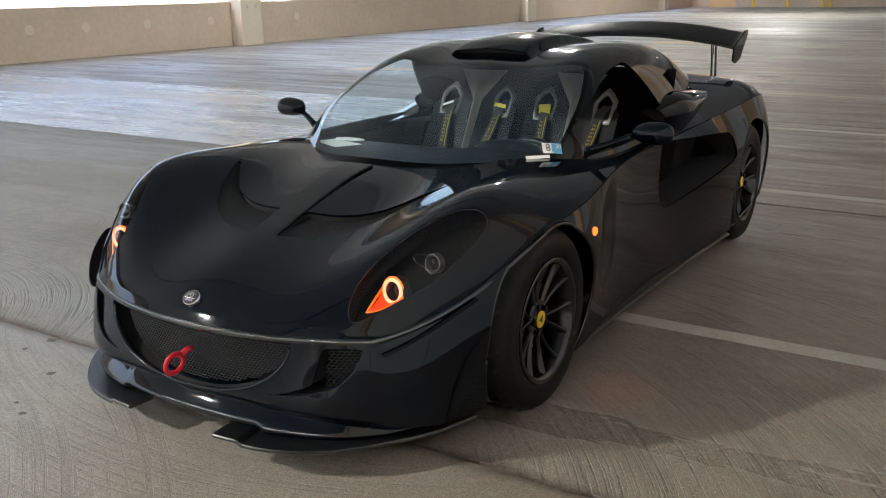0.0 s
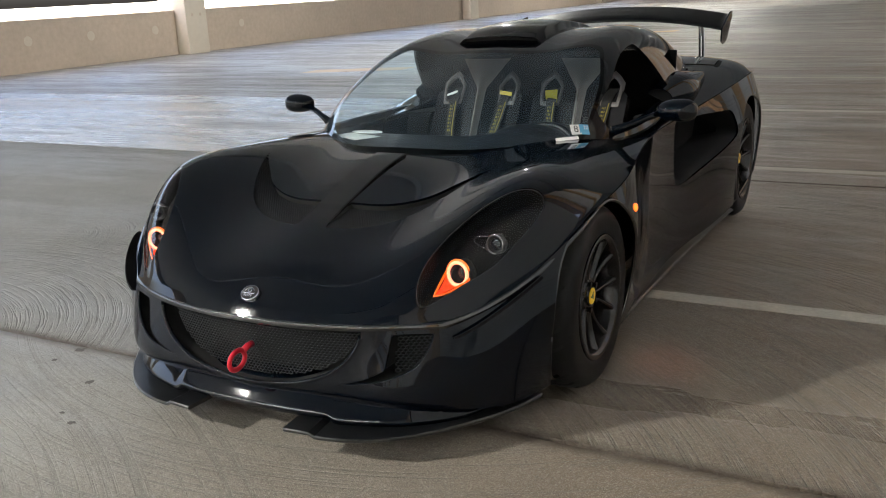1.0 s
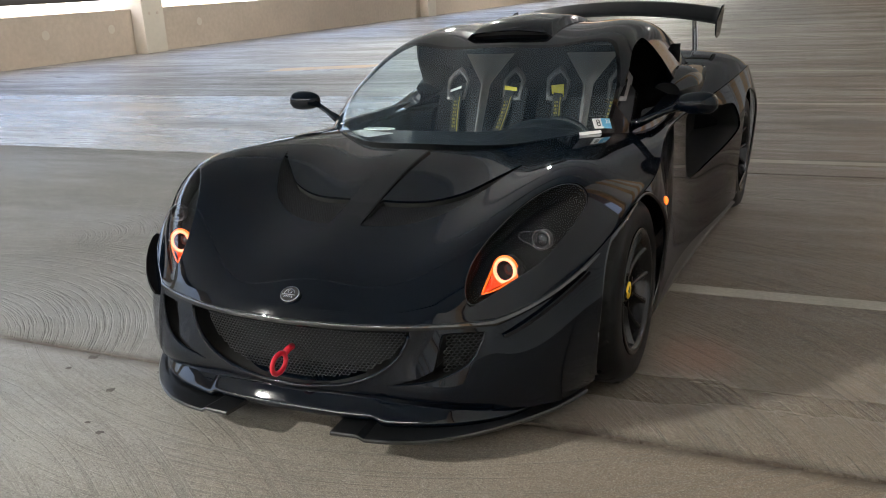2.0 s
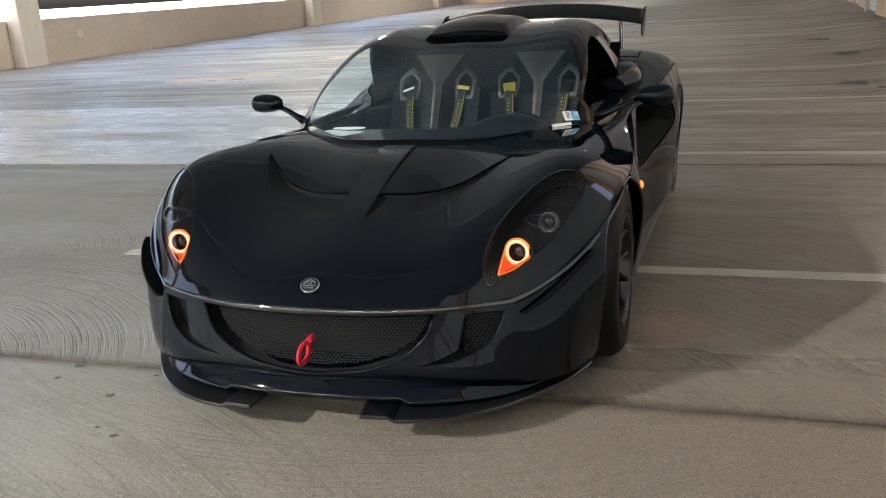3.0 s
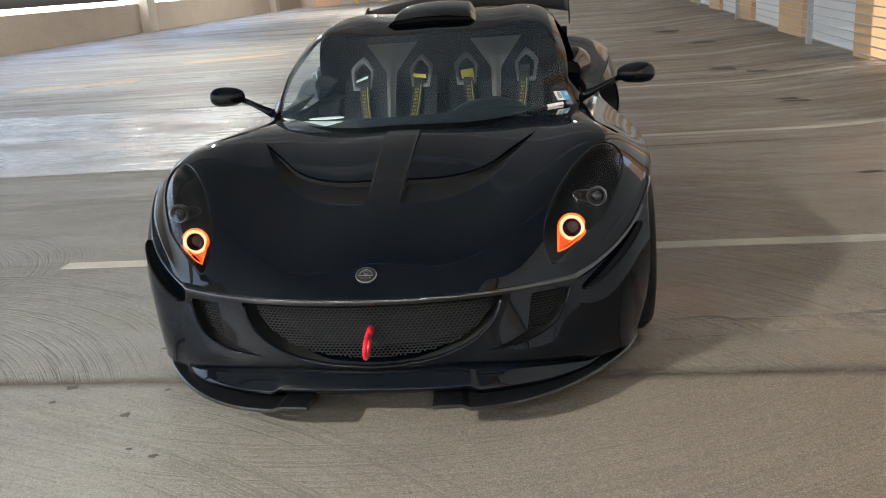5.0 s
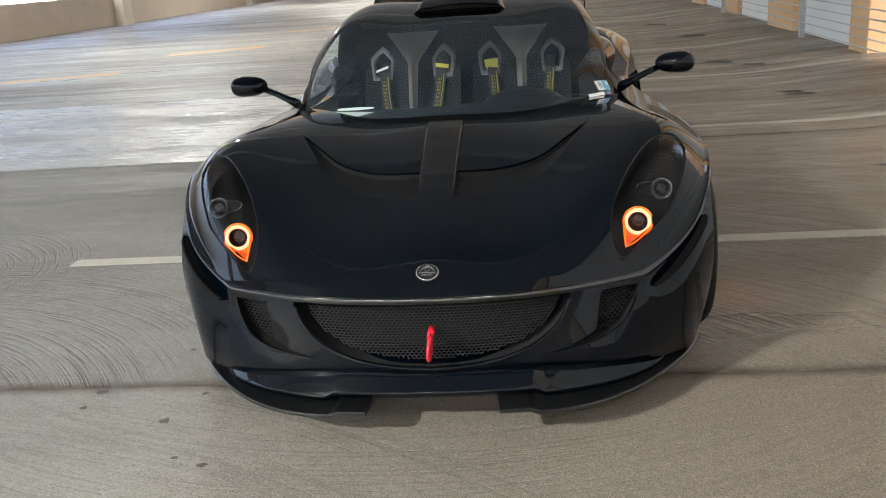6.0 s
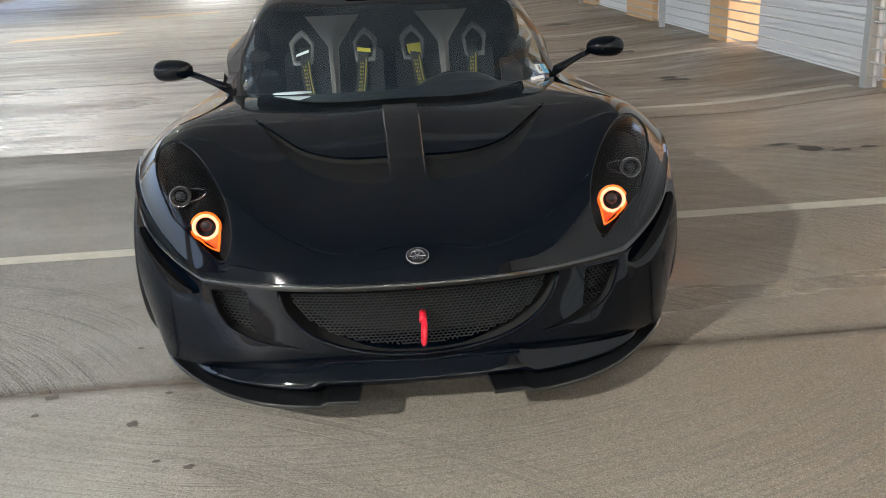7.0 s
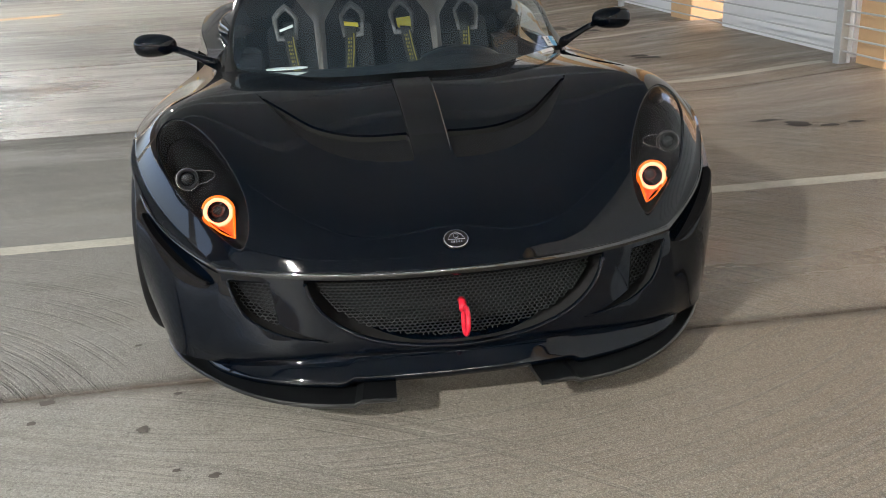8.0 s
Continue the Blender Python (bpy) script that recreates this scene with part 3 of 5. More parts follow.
def thick(ob, t, offset=0.0):
    m = ob.modifiers.new("thickness", "SOLIDIFY")
    m.thickness, m.offset = t, offset
    e = ob.modifiers.new("creases", "EDGE_SPLIT")
    e.split_angle = radians(40)
    return ob


car = thing("sports_car", "low black two-seat sports car with amber indicators lit", "car")

# -- upper shell: bonnet, wings, rear deck --
V = (-0.715, -0.69, -0.62, -0.50, -0.36, -0.20, 0.0, 0.25, 0.6, 1.0, 1.4, 1.85, 2.36, 2.75, 3.03)


def along(*values):
    return spline(list(zip(V, values)))


#             nose                                        axle        door              axle
u_zc = along(.388, .425, .480, .521, .562, .608, .668, .705, .70, .69, .70, .78, .84, .83, .74)
u_zb = along(.388, .423, .476, .522, .570, .616, .664, .693, .698, .69, .70, .77, .835, .825, .735)
u_xc = along(.46, .48, .545, .608, .645, .645, .626, .61, .60, .58, .60, .67, .71, .70, .60)
u_zf = along(.388, .424, .508, .618, .688, .719, .722, .716, .700, .685, .69, .745, .805, .80, .71)
u_xs = along(.575, .608, .700, .782, .826, .842, .846, .836, .79, .745, .755, .82, .855, .82, .68)
u_zs = along(.388, .396, .438, .508, .568, .604, .618, .632, .655, .665, .675, .715, .745, .73, .64)
u_sw = along(.150, .160, .185, .205, .195, .165, .115, .06, .02, .0, .0, .0, .0, -.02, -.05)


def upper_point(v, u):
    """v: the place along the middle line; u: -3 to 3 across."""
    xs, xc = u_xs(v), u_xc(v)
    kn = [0, 0.52 * xc, xc, xs]
    kz = [u_zc(v), u_zb(v), u_zf(v), u_zs(v)]
    key = round(v, 6)
    if key not in upper_cache:
        k = (-3, -2, -1, 0, 1, 2, 3)
        upper_cache[key] = (spline(list(zip(k, [-kn[3], -kn[2], -kn[1], 0, *kn[1:]]))), spline(list(zip(k, [kz[3], kz[2], kz[1], *kz]))))
    fx, fz = upper_cache[key]
    x = fx(u)
    return (x, v + u_sw(v) * abs(x / xs) ** 2.3, fz(u))


upper_cache = {}
NV, NU = 210, 132
vs_list = sorted(set([V[0] + (V[-1] - V[0]) * (i / NV) for i in range(NV + 1)] + [-0.7135, -0.7115, -0.709, -0.706, -0.702, -0.698, -0.693]))
us_list = [-3 + 6 * i / NU for i in range(NU + 1)]
upper = bmesh.new()
shape = np.array([[upper_point(v, u) for u in us_list] for v in vs_list])


def eased(grid, rounds, first=8):
    """The grid with its small waves ironed out lengthwise and crosswise; the borders stay."""
    for _ in range(rounds):
        g = grid.copy()
        g[first:-1] = 0.25 * grid[first - 1:-2] + 0.5 * grid[first:-1] + 0.25 * grid[first + 1:]
        grid = g
    return grid


shape[:, 1:-1] = eased(shape, 55)[:, 1:-1]
sheet(upper, [[tuple(p) for p in row] for row in shape])

# -- side shell: front bumper, sides and tail, hanging from the upper shell's edge --
edge_line = [(q, upper_point(V[0], 3 * q)) for q in [i / 56 for i in range(57)]]
edge_line += [(1 + v - V[0], upper_point(v, 3)) for v in vs_list[1:]]
Q = (0, 0.5, 1.0, 1.10, 1.22, 1.36, 1.52, 1.72, 1.97, 2.32, 2.72, 3.12, 3.57, 4.08, 4.47, 4.75)


def around(*values):
    return spline(list(zip(Q, values)))


g_x = around(0, .33, .60, .678, .735, .770, .792, .81, .82, .805, .79, .81, .86, .88, .85, .70)
g_y = around(-.745, -.715, -.600, -.525, -.435, -.31, -.16, 0.02, .27, .61, 1.0, 1.4, 1.86, 2.36, 2.76, 3.03)
g_z = around(.145, .145, .132, .125, .12, .115, .11, .11, .105, .10, .10, .105, .12, .14, .2, .26)
b_hi = around(-.002, -.002, .006, .014, .026, .044, .052, .050, .042, .006, .0, .0, .03, .045, .035, .02)
b_lo = around(-.003, -.003, .004, .012, .020, .034, .036, .036, .032, .006, -.004, -.006, .02, .04, .03, .02)


def side_rows(sign):
    rows = []
    n = len(edge_line)
    for i, (q, p) in enumerate(edge_line):
        a, b = edge_line[max(i - 1, 0)][1], edge_line[min(i + 1, n - 1)][1]
        d = Vector((b[0] - a[0], b[1] - a[1], 0)).normalized()
        out = Vector((d.y, -d.x, 0))
        top, low = Vector(p), Vector((g_x(q), g_y(q), g_z(q)))
        m1 = top.lerp(low, 0.30) + out * b_hi(q)
        m2 = top.lerp(low, 0.66) + out * b_lo(q)
        m3 = top.lerp(low, 0.86) + out * (b_lo(q) * (0.9 if q < 0.9 else 0.48))
        ks = (0, 0.3, 0.66, 0.86, 1)
        if q < 1.5:
            tuck = 1.0 if q < 0.75 else max(0.0, 1.0 - (q - 0.75) / 0.45)
            m3 -= out * 0.012 * tuck
            low = low - out * 0.050 * tuck + Vector((0, 0, 0.012 * tuck))
        fs = [spline(list(zip(ks, (top[j], m1[j], m2[j], m3[j], low[j])))) for j in range(3)]
        row = [Vector([f(k / 40) for f in fs]) for k in range(41)]
        rows.append([(sign * r.x, r.y, r.z) for r in row])
    return rows


side = bmesh.new()
sheet(side, side_rows(1))
sheet(side, [r[::-1] for r in side_rows(-1)])
bmesh.ops.remove_doubles(side, verts=side.verts, dist=0.0005)

FRONT_R, REAR_R = 0.327, 0.342


def arch(co, _):
    a = math.hypot(co.y, co.z - 0.297) - FRONT_R
    b = math.hypot(co.y - 2.36, co.z - 0.312) - REAR_R
    return max(min(a, b), 0.60 - abs(co.x))


taken(side, slice_by(side, arch)).free()
arch_edges = {}
for sgn in (1, -1):
    for y, z, r in ((0.0, 0.297, FRONT_R), (2.36, 0.312, REAR_R)):
        near = [v.co.copy() for v in side.verts if v.co.x * sgn > 0.62 and abs(math.hypot(v.co.y - y, v.co.z - z) - r) < 0.0012]
        arch_edges[sgn, y] = sorted(near, key=lambda c: math.atan2(c.z - z, c.y - y))


# mouth and side inlets of the bumper
def mouth(co, _):
    if co.y > -0.45:
        return 1.0
    low = 0.370 - 0.181 * max(0.0, 1 - (abs(co.x) / 0.374) ** 2.4) ** 0.5
    return max(low - co.z, co.z - 0.370, abs(co.x) - 0.374)


inlet_low = spline([(0.30, 0.213), (0.393, 0.222), (0.454, 0.235), (0.50, 0.254), (0.54, 0.290), (0.562, 0.345), (0.575, 0.40)])


def side_inlet(co, _):
    x = abs(co.x)
    if co.y > -0.40 or x < 0.29 or x > 0.59:
        return 1.0
    low = inlet_low(x)
    wide = 0.003 + 0.030 * (max(0.0, x - 0.30) / 0.145) ** 1.6 + max(0.0, x - 0.440) * 6
    return max(low - co.z, co.z - min(0.362, low + wide), 0.305 - x)


mouth_sheet = taken(side, slice_by(side, mouth))
inlet_sheet = taken(side, slice_by(side, side_inlet))


# intake behind the door: a leaf that narrows downwards and forwards
def intake(co, _):
    if co.y < 1.0 or co.y > 2.3:
        return 1.0
    top = co.z - 0.668 + 0.055 * (co.y - 1.33)
    front = 1.255 + 0.28 * max(0.0, co.z - 0.50) - co.y
    low = 0.383 + 0.21 * max(0.0, co.y - 1.40) ** 1.25 - co.z
    rear = (co.y - 2.02) * 0.7 + (co.z - 0.55) * 0.3
    k = 55.0
    return math.log(sum(math.exp(k * d) for d in (top, front, low, rear))) / k


intake_sheet = taken(side, slice_by(side, intake))


def shut_line(bm, d, half, where):
    """A narrow open joint along d(place) = 0."""
    slice_by(bm, lambda co, _: d(co) - half)
    slice_by(bm, lambda co, _: d(co) + half)
    gone = [f for f in bm.faces if abs(d(f.calc_center_median())) < half and where(f.calc_center_median())]
    bmesh.ops.delete(bm, geom=gone, context="FACES")


shut_line(side, lambda c: c.y - 0.475 - 0.02 * math.sin(c.z * 9), 0.003, lambda c: 0.2 < c.z < 0.72 and abs(c.x) > 0.5)


# openings of the upper shell: cabin, bonnet outlets, headlamps
def cabin_hole(co, _):
    if co.y < 0.0 or co.y > 2.5:
        return 1.0
    front = 0.24 + 0.53 * (abs(co.x) / 0.66) ** 2
    return max(front - co.y, abs(co.x) - 0.60, co.y - 2.2)


flap_edge = spline([(0, -0.203), (0.07, -0.199), (0.15, -0.190), (0.22, -0.172), (0.28, -0.146), (0.335, -0.110), (0.39, -0.050), (0.45, 0.020), (0.50, 0.100), (0.56, 0.200)])
outlet_front = spline([(0, -0.358), (0.09, -0.350), (0.17, -0.328), (0.24, -0.296), (0.30, -0.254), (0.35, -0.203), (0.40, -0.120), (0.44, -0.040), (0.48, 0.055), (0.52, 0.160)])


def bonnet_outlet(co, _):
    if co.y > 0.6:
        return 1.0
    x = abs(co.x)
    return max(0.055 - x, outlet_front(x) - co.y, co.y - flap_edge(x), x - 0.50)


def headlamp(co, _):
    if co.y > 0.3:
        return 1.0
    x, y = abs(co.x) - 0.619, co.y + 0.377
    c, s = math.cos(radians(28.7)), math.sin(radians(28.7))
    a, b = y * c + x * s, x * c - y * s
    wide = min(0.062, 0.032 + 0.15 * max(0.0, a + 0.20)) if b > 0 else 0.060 - 0.02 * a
    return abs(a / 0.226) ** 2.2 + abs(b / wide) ** 2.2 - 1


taken(upper, slice_by(upper, cabin_hole)).free()
outlet_sheet = taken(upper, slice_by(upper, bonnet_outlet))
lamp_sheet = taken(upper, slice_by(upper, headlamp))

body = thick(part("body_upper", upper, paint, car, "glossy black bonnet and wings", True), 0.008, 0)
thick(part("body_side", side, paint, car, "glossy black bumper, doors and flanks", True), 0.010, 0)


# -- grilles --
def hex_mesh(bm, cell, bar, where, depth=0.004):
    """A net of six-sided holes in the x-z plane; where(x, z) gives its y, or None outside."""
    w, h = cell, cell * 0.62
    nx, nz = int(1.0 / w), int(0.4 / h)
    for j in range(nz):
        for i in range(-nx, nx + 1):
            cx, cz = i * w + (w / 2 if j % 2 else 0), 0.10 + j * h
            corners = [(cx, cz - h * 0.66), (cx - w / 2, cz - h * 0.33), (cx - w / 2, cz + h * 0.33), (cx, cz + h * 0.66)]
            for (xa, za), (xb, zb) in zip(corners, corners[1:]):
                ya, yb = where(xa, za), where(xb, zb)
                if ya is None or yb is None:
                    continue
                d = Vector((xb - xa, 0, zb - za)).normalized()
                s = Vector((-d.z, 0, d.x)) * bar / 2
                a, b = Vector((xa, ya, za)), Vector((xb, yb, zb))
                f = Vector((0, -depth, 0))
                q = [bm.verts.new(p) for p in (a - s, b - s, b + s, a + s, a - s + f, b - s + f, b + s + f, a + s + f)]
                bm.faces.new((q[4], q[5], q[6], q[7]))
                bm.faces.new((q[0], q[1], q[5], q[4]))
                bm.faces.new((q[3], q[7], q[6], q[2]))


fascia = spline([(0, 0), (0.3, 0.007), (0.66, 0.017), (1.0, 0.030), (1.3, 0.04)])


def bumper_y(x, z):
    """The bumper's face, by x and z."""
    top = upper_y0(abs(x))
    k = (0.388 - z) / 0.243
    return top - fascia(k)


def upper_y0(x):
    return V[0] + u_sw(V[0]) * (x / u_xs(V[0])) ** 2.3


def in_mouth(x, z):
    low = 0.370 - 0.168 * max(0.0, 1 - (abs(x) / 0.352) ** 2.4) ** 0.5
    return bumper_y(x, z) + 0.045 if abs(x) < 0.352 and low < z < 0.371 else None


def in_inlet(x, z):
    return bumper_y(x, z) + 0.04 if side_inlet(Vector((x, -0.7, z)), None) < 0.004 and abs(x) > 0.445 else None


bm = bmesh.new()
hex_mesh(bm, 0.0125, 0.0021, in_mouth)
part("mouth_grille", bm, mesh_metal, car, "black honeycomb grille in the mouth")


def recess(name, src, by, label="", material=None):
    """A dark pocket: the cut-out pushed inwards, with walls back to its rim."""
    bm = src.copy()
    rim = [e for e in bm.edges if e.is_boundary]
    pushed = bmesh.ops.extrude_edge_only(bm, edges=rim)["geom"]
    moved = {v for v in pushed if isinstance(v, bmesh.types.BMVert)}
    old = {v for e in rim for v in e.verts}
    for v in bm.verts:
        if v not in moved:
            v.co += Vector(by)
    return part(name, bm, material or cavity_black, car, label, False)


recess("mouth_duct", mouth_sheet, (0, 0.16, 0.0), "dark duct behind the grille")
for sgn in (1, -1):
    half = inlet_sheet.copy()
    bmesh.ops.delete(half, geom=[f for f in half.faces if f.calc_center_median().x * sgn < 0], context="FACES")
    recess("inlet_duct", half, (0, 0.12, 0), "dark duct behind the inlet")
    half.free()
    bm = bmesh.new()
    hex_mesh(bm, 0.0135, 0.0024, lambda x, z: in_inlet(x, z) if x * sgn > 0 else None)
    part("inlet_grille", bm, mesh_metal, car, "black honeycomb grille in the side inlet")
    half = intake_sheet.copy()
    bmesh.ops.delete(half, geom=[f for f in half.faces if f.calc_center_median().x * sgn < 0], context="FACES")
    recess("intake_duct", half, (-0.22 * sgn, 0.12, 0), "dark intake behind the door")
    half.free()
recess("outlet_duct", outlet_sheet, (0, 0.05, -0.10), "dark duct under the bonnet outlet")
bm = outlet_sheet.copy()
for v in bm.verts:
    f0, f1 = outlet_front(abs(v.co.x)), flap_edge(abs(v.co.x))
    v.co.z -= 0.018 * min(1.0, max(0.0, (v.co.y - f0) / max(0.01, f1 - f0))) * min(1.0, (f1 - f0) / 0.08)
part("outlet_grille", bm, wire_mesh, car, "fine black mesh in the bonnet outlets", True)

# -- rolled edges: nose lip, mouth, inlets, headlamp seals --
def loops_of(src):
    """The borders of a cut-out, each as a ring of places in order."""
    nxt = {}
    for e in src.edges:
        if e.is_boundary:
            a, b = e.verts
            nxt.setdefault(a, []).append(b)
            nxt.setdefault(b, []).append(a)
    seen, found = set(), []
    for v in nxt:
        if v in seen:
            continue
        ring, cur, prev = [], v, None
        while cur is not None and cur not in seen:
            seen.add(cur)
            ring.append(cur.co.copy())
            step = [w for w in nxt[cur] if w is not prev and w not in seen]
            prev, cur = cur, (step[0] if step else None)
        if len(ring) > 12:
            found.append(ring)
    return found


def even(ring, n):
    """n places evenly along a closed ring, gently smoothed."""
    pts = np.array([tuple(p) for p in ring] + [tuple(ring[0])])
    d = np.concatenate([[0], np.cumsum(np.linalg.norm(np.diff(pts, axis=0), axis=1))])
    at = np.linspace(0, d[-1], n, endpoint=False)
    out = np.stack([np.interp(at, d, pts[:, j]) for j in range(3)], 1)
    for _ in range(3):
        out = 0.25 * np.roll(out, 1, 0) + 0.5 * out + 0.25 * np.roll(out, -1, 0)
    return [Vector(p) for p in out]


for ring in loops_of(mouth_sheet):
    bm = bmesh.new()
    line = even(ring, 160)
    start = max(range(160), key=lambda k: line[k].x + 5 * line[k].z)
    line = [p for p in line[start:] + line[:start] if p.z < 0.362]
    gap = max(range(len(line)), key=lambda k: (line[k] - line[k - 1]).length)
    tube(bm, line[gap:] + line[:gap], 0.007, 10)
    part("mouth_rim", bm, paint, car, "rolled glossy rim of the mouth", True)
for ring in loops_of(inlet_sheet):
    bm = bmesh.new()
    tube(bm, even(ring, 110), 0.0045, 10, closed=True)
    part("inlet_rim", bm, paint, car, "rolled glossy rim of the side inlet", True)
for ring in loops_of(lamp_sheet):
    bm = bmesh.new()
    tube(bm, even(ring, 90), 0.0022, 8, closed=True)
    part("headlamp_seal", bm, edge_paint, car, "thin black seal round the headlamp", True)
bm = bmesh.new()
lip_line = [p for q, p in edge_line if q < 1.55]
lip_line = [Vector((-x, y, z)) for x, y, z in lip_line[:0:-1]] + [Vector(p) for p in lip_line]
rads = [0.016 * min(1.0, 0.25 + 6 * min(i, len(lip_line) - 1 - i) / len(lip_line)) for i in range(len(lip_line))]
tube(bm, [p + Vector((0, 0.008, -0.010)) for p in lip_line], rads, 16)
part("nose_lip", bm, edge_paint, car, "rounded glossy edge along the nose", True)

# -- bonnet rib --
bm = bmesh.new()
rows = []
for i in range(25):
    y = -0.335 + 0.50 * i / 24
    z = u_zc(y) + 0.002 + 0.007 * min(1, i / 5)
    w = 0.052 + 0.010 * i / 24
    rows.append([(-w, y, z - 0.03), (-w, y, z - 0.003), (-w + 0.004, y, z), (w - 0.004, y, z), (w, y, z - 0.003), (w, y, z - 0.03)])
sheet(bm, rows)
bm.faces.new([v for v in bm.verts][:6])
part("bonnet_rib", bm, carbon_black, car, "dark carbon rib along the bonnet")

# -- canopy: windscreen, roof, side windows, engine cover --
W = (0.14, 0.40, 0.70, 1.02, 1.25, 1.6, 2.0, 2.4, 2.8, 3.0)


def roofwise(*values):
    return spline(list(zip(W, values)))


c_za = roofwise(.672, .812, .912, 1.002, 1.050, 1.068, 1.040, .958, .86, .82)
c_zb = roofwise(.656, .808, .906, .998, 1.044, 1.060, 1.030, .945, .85, .81)
c_xc = roofwise(.56, .584, .582, .550, .538, .53, .512, .46, .38, .34)
c_zc = roofwise(.664, .800, .898, .985, 1.014, 1.020, .975, .888, .815, .79)
c_xs = roofwise(.665, .69, .70, .70, .695, .685, .66, .60, .50, .44)
c_zs = roofwise(.690, .665, .655, .65, .65, .65, .67, .72, .76, .76)
c_sw = roofwise(.50, .40, .28, .16, .12, .07, .03, .0, .0, .0)
canopy_cache = {}


def canopy_point(w, u):
    key = round(w, 6)
    if key not in canopy_cache:
        k = (-3, -2, -1, 0, 1, 2, 3)
        kx = [0.5 * c_xc(w), c_xc(w), c_xs(w)]
        kz = [c_zb(w), c_zc(w), c_zs(w)]
        canopy_cache[key] = (spline(list(zip(k, [-x for x in kx[::-1]] + [0] + kx))), spline(list(zip(k, kz[::-1] + [c_za(w)] + kz))))
    fx, fz = canopy_cache[key]
    x = fx(u)
    return (x, w + c_sw(w) * (x / c_xs(w)) ** 2, fz(u))


canopy = bmesh.new()
us2 = [-3 + 6 * i / 84 for i in range(85)]
ws = [0.14 + 2.86 * i / 110 for i in range(111)]
rows = sheet(canopy, [[canopy_point(w, u) for u in us2] for w in ws])
par = {v: np.array((u, w)) for r, w in zip(rows, ws) for v, u in zip(r, us2)}


def blend_max(*d, k=28.0):
    """A rounded largest of the values."""
    return math.log(sum(math.exp(k * x) for x in d)) / k


def windscreen_area(co, p):
    u, w = abs(p[0]), p[1]
    return blend_max((u - 1.80 - 0.42 * (1.03 - w)) * 0.35, 0.175 - w, w - 1.03)


def window_area(co, p):
    if co.y < 0.6 or co.y > 2.3 or abs(p[0]) < 1.5:
        return 1.0
    return blend_max(0.68 + 0.10 * (0.95 - co.z) - co.y, (co.y - 1.40 - (0.95 - co.z) * 1.1) * 0.7, 0.70 - co.z, (2.06 - abs(p[0])) * 0.4, k=70.0)


def clear_area(co, p):
    u, w = abs(p[0]), p[1]
    return blend_max((u - 1.745 - 0.42 * (1.03 - w)) * 0.35, 0.218 - w, w - 0.995)


screen = taken(canopy, slice_by(canopy, clear_area, par))
border = taken(canopy, slice_by(canopy, windscreen_area, par))
windows = taken(canopy, slice_by(canopy, window_area, par))
glass = part("windscreen", screen, screen_glass, car, "clear windscreen with a faint green tint", True)
glass.visible_shadow = False
part("screen_border", border, border_black, glass, "black printed border of the windscreen", True)
windows.free()
thick(part("roof", canopy, roof_black, car, "black roof with slim pillars and engine cover", True), 0.016, -1)

# -- roof scoop --
bm = bmesh.new()
rows = []
for i in range(30):
    y = 1.15 + 1.10 * i / 29
    k = i / 29
    grow = math.sin(min(1, k * 5 + 0.45) * math.pi / 2) * (1 - max(0, k - 0.35) / 0.65) ** 0.7
    top = c_za(y) - 0.01 + 0.047 * grow
    wt, wb = 0.150 * (1 - 0.3 * k), 0.205 * (1 - 0.35 * k)
    prof = [(-wb, c_zb(y) - 0.012), (-(wb * 0.45 + wt * 0.55), c_zb(y) + (top - c_zb(y)) * 0.55), (-wt, top - 0.008), (-wt * 0.5, top), (0, top + 0.002), (wt * 0.5, top), (wt, top - 0.008), (wb * 0.45 + wt * 0.55, c_zb(y) + (top - c_zb(y)) * 0.55), (wb, c_zb(y) - 0.012)]
    ks = range(len(prof))
    fx, fz = spline(list(zip(ks, [p[0] for p in prof]))), spline(list(zip(ks, [p[1] for p in prof])))
    rows.append([(fx(j / 3), y - 0.02 * (1 - (abs(fx(j / 3)) / 0.21) ** 2), fz(j / 3)) for j in range(25)])
vs = sheet(bm, rows)
scoop = thick(part("roof_scoop", bm, roof_black, car, "black air scoop on the roof", True), 0.006, 0)
bm = bmesh.new()
front = [(x, y + 0.03, z - 0.004) for x, y, z in rows[0]]
sheet(bm, [front, [(x, y + 0.03, c_za(1.15) - 0.03) for x, y, z in front]])
part("scoop_throat", bm, cavity_black, scoop, "dark mouth of the scoop")

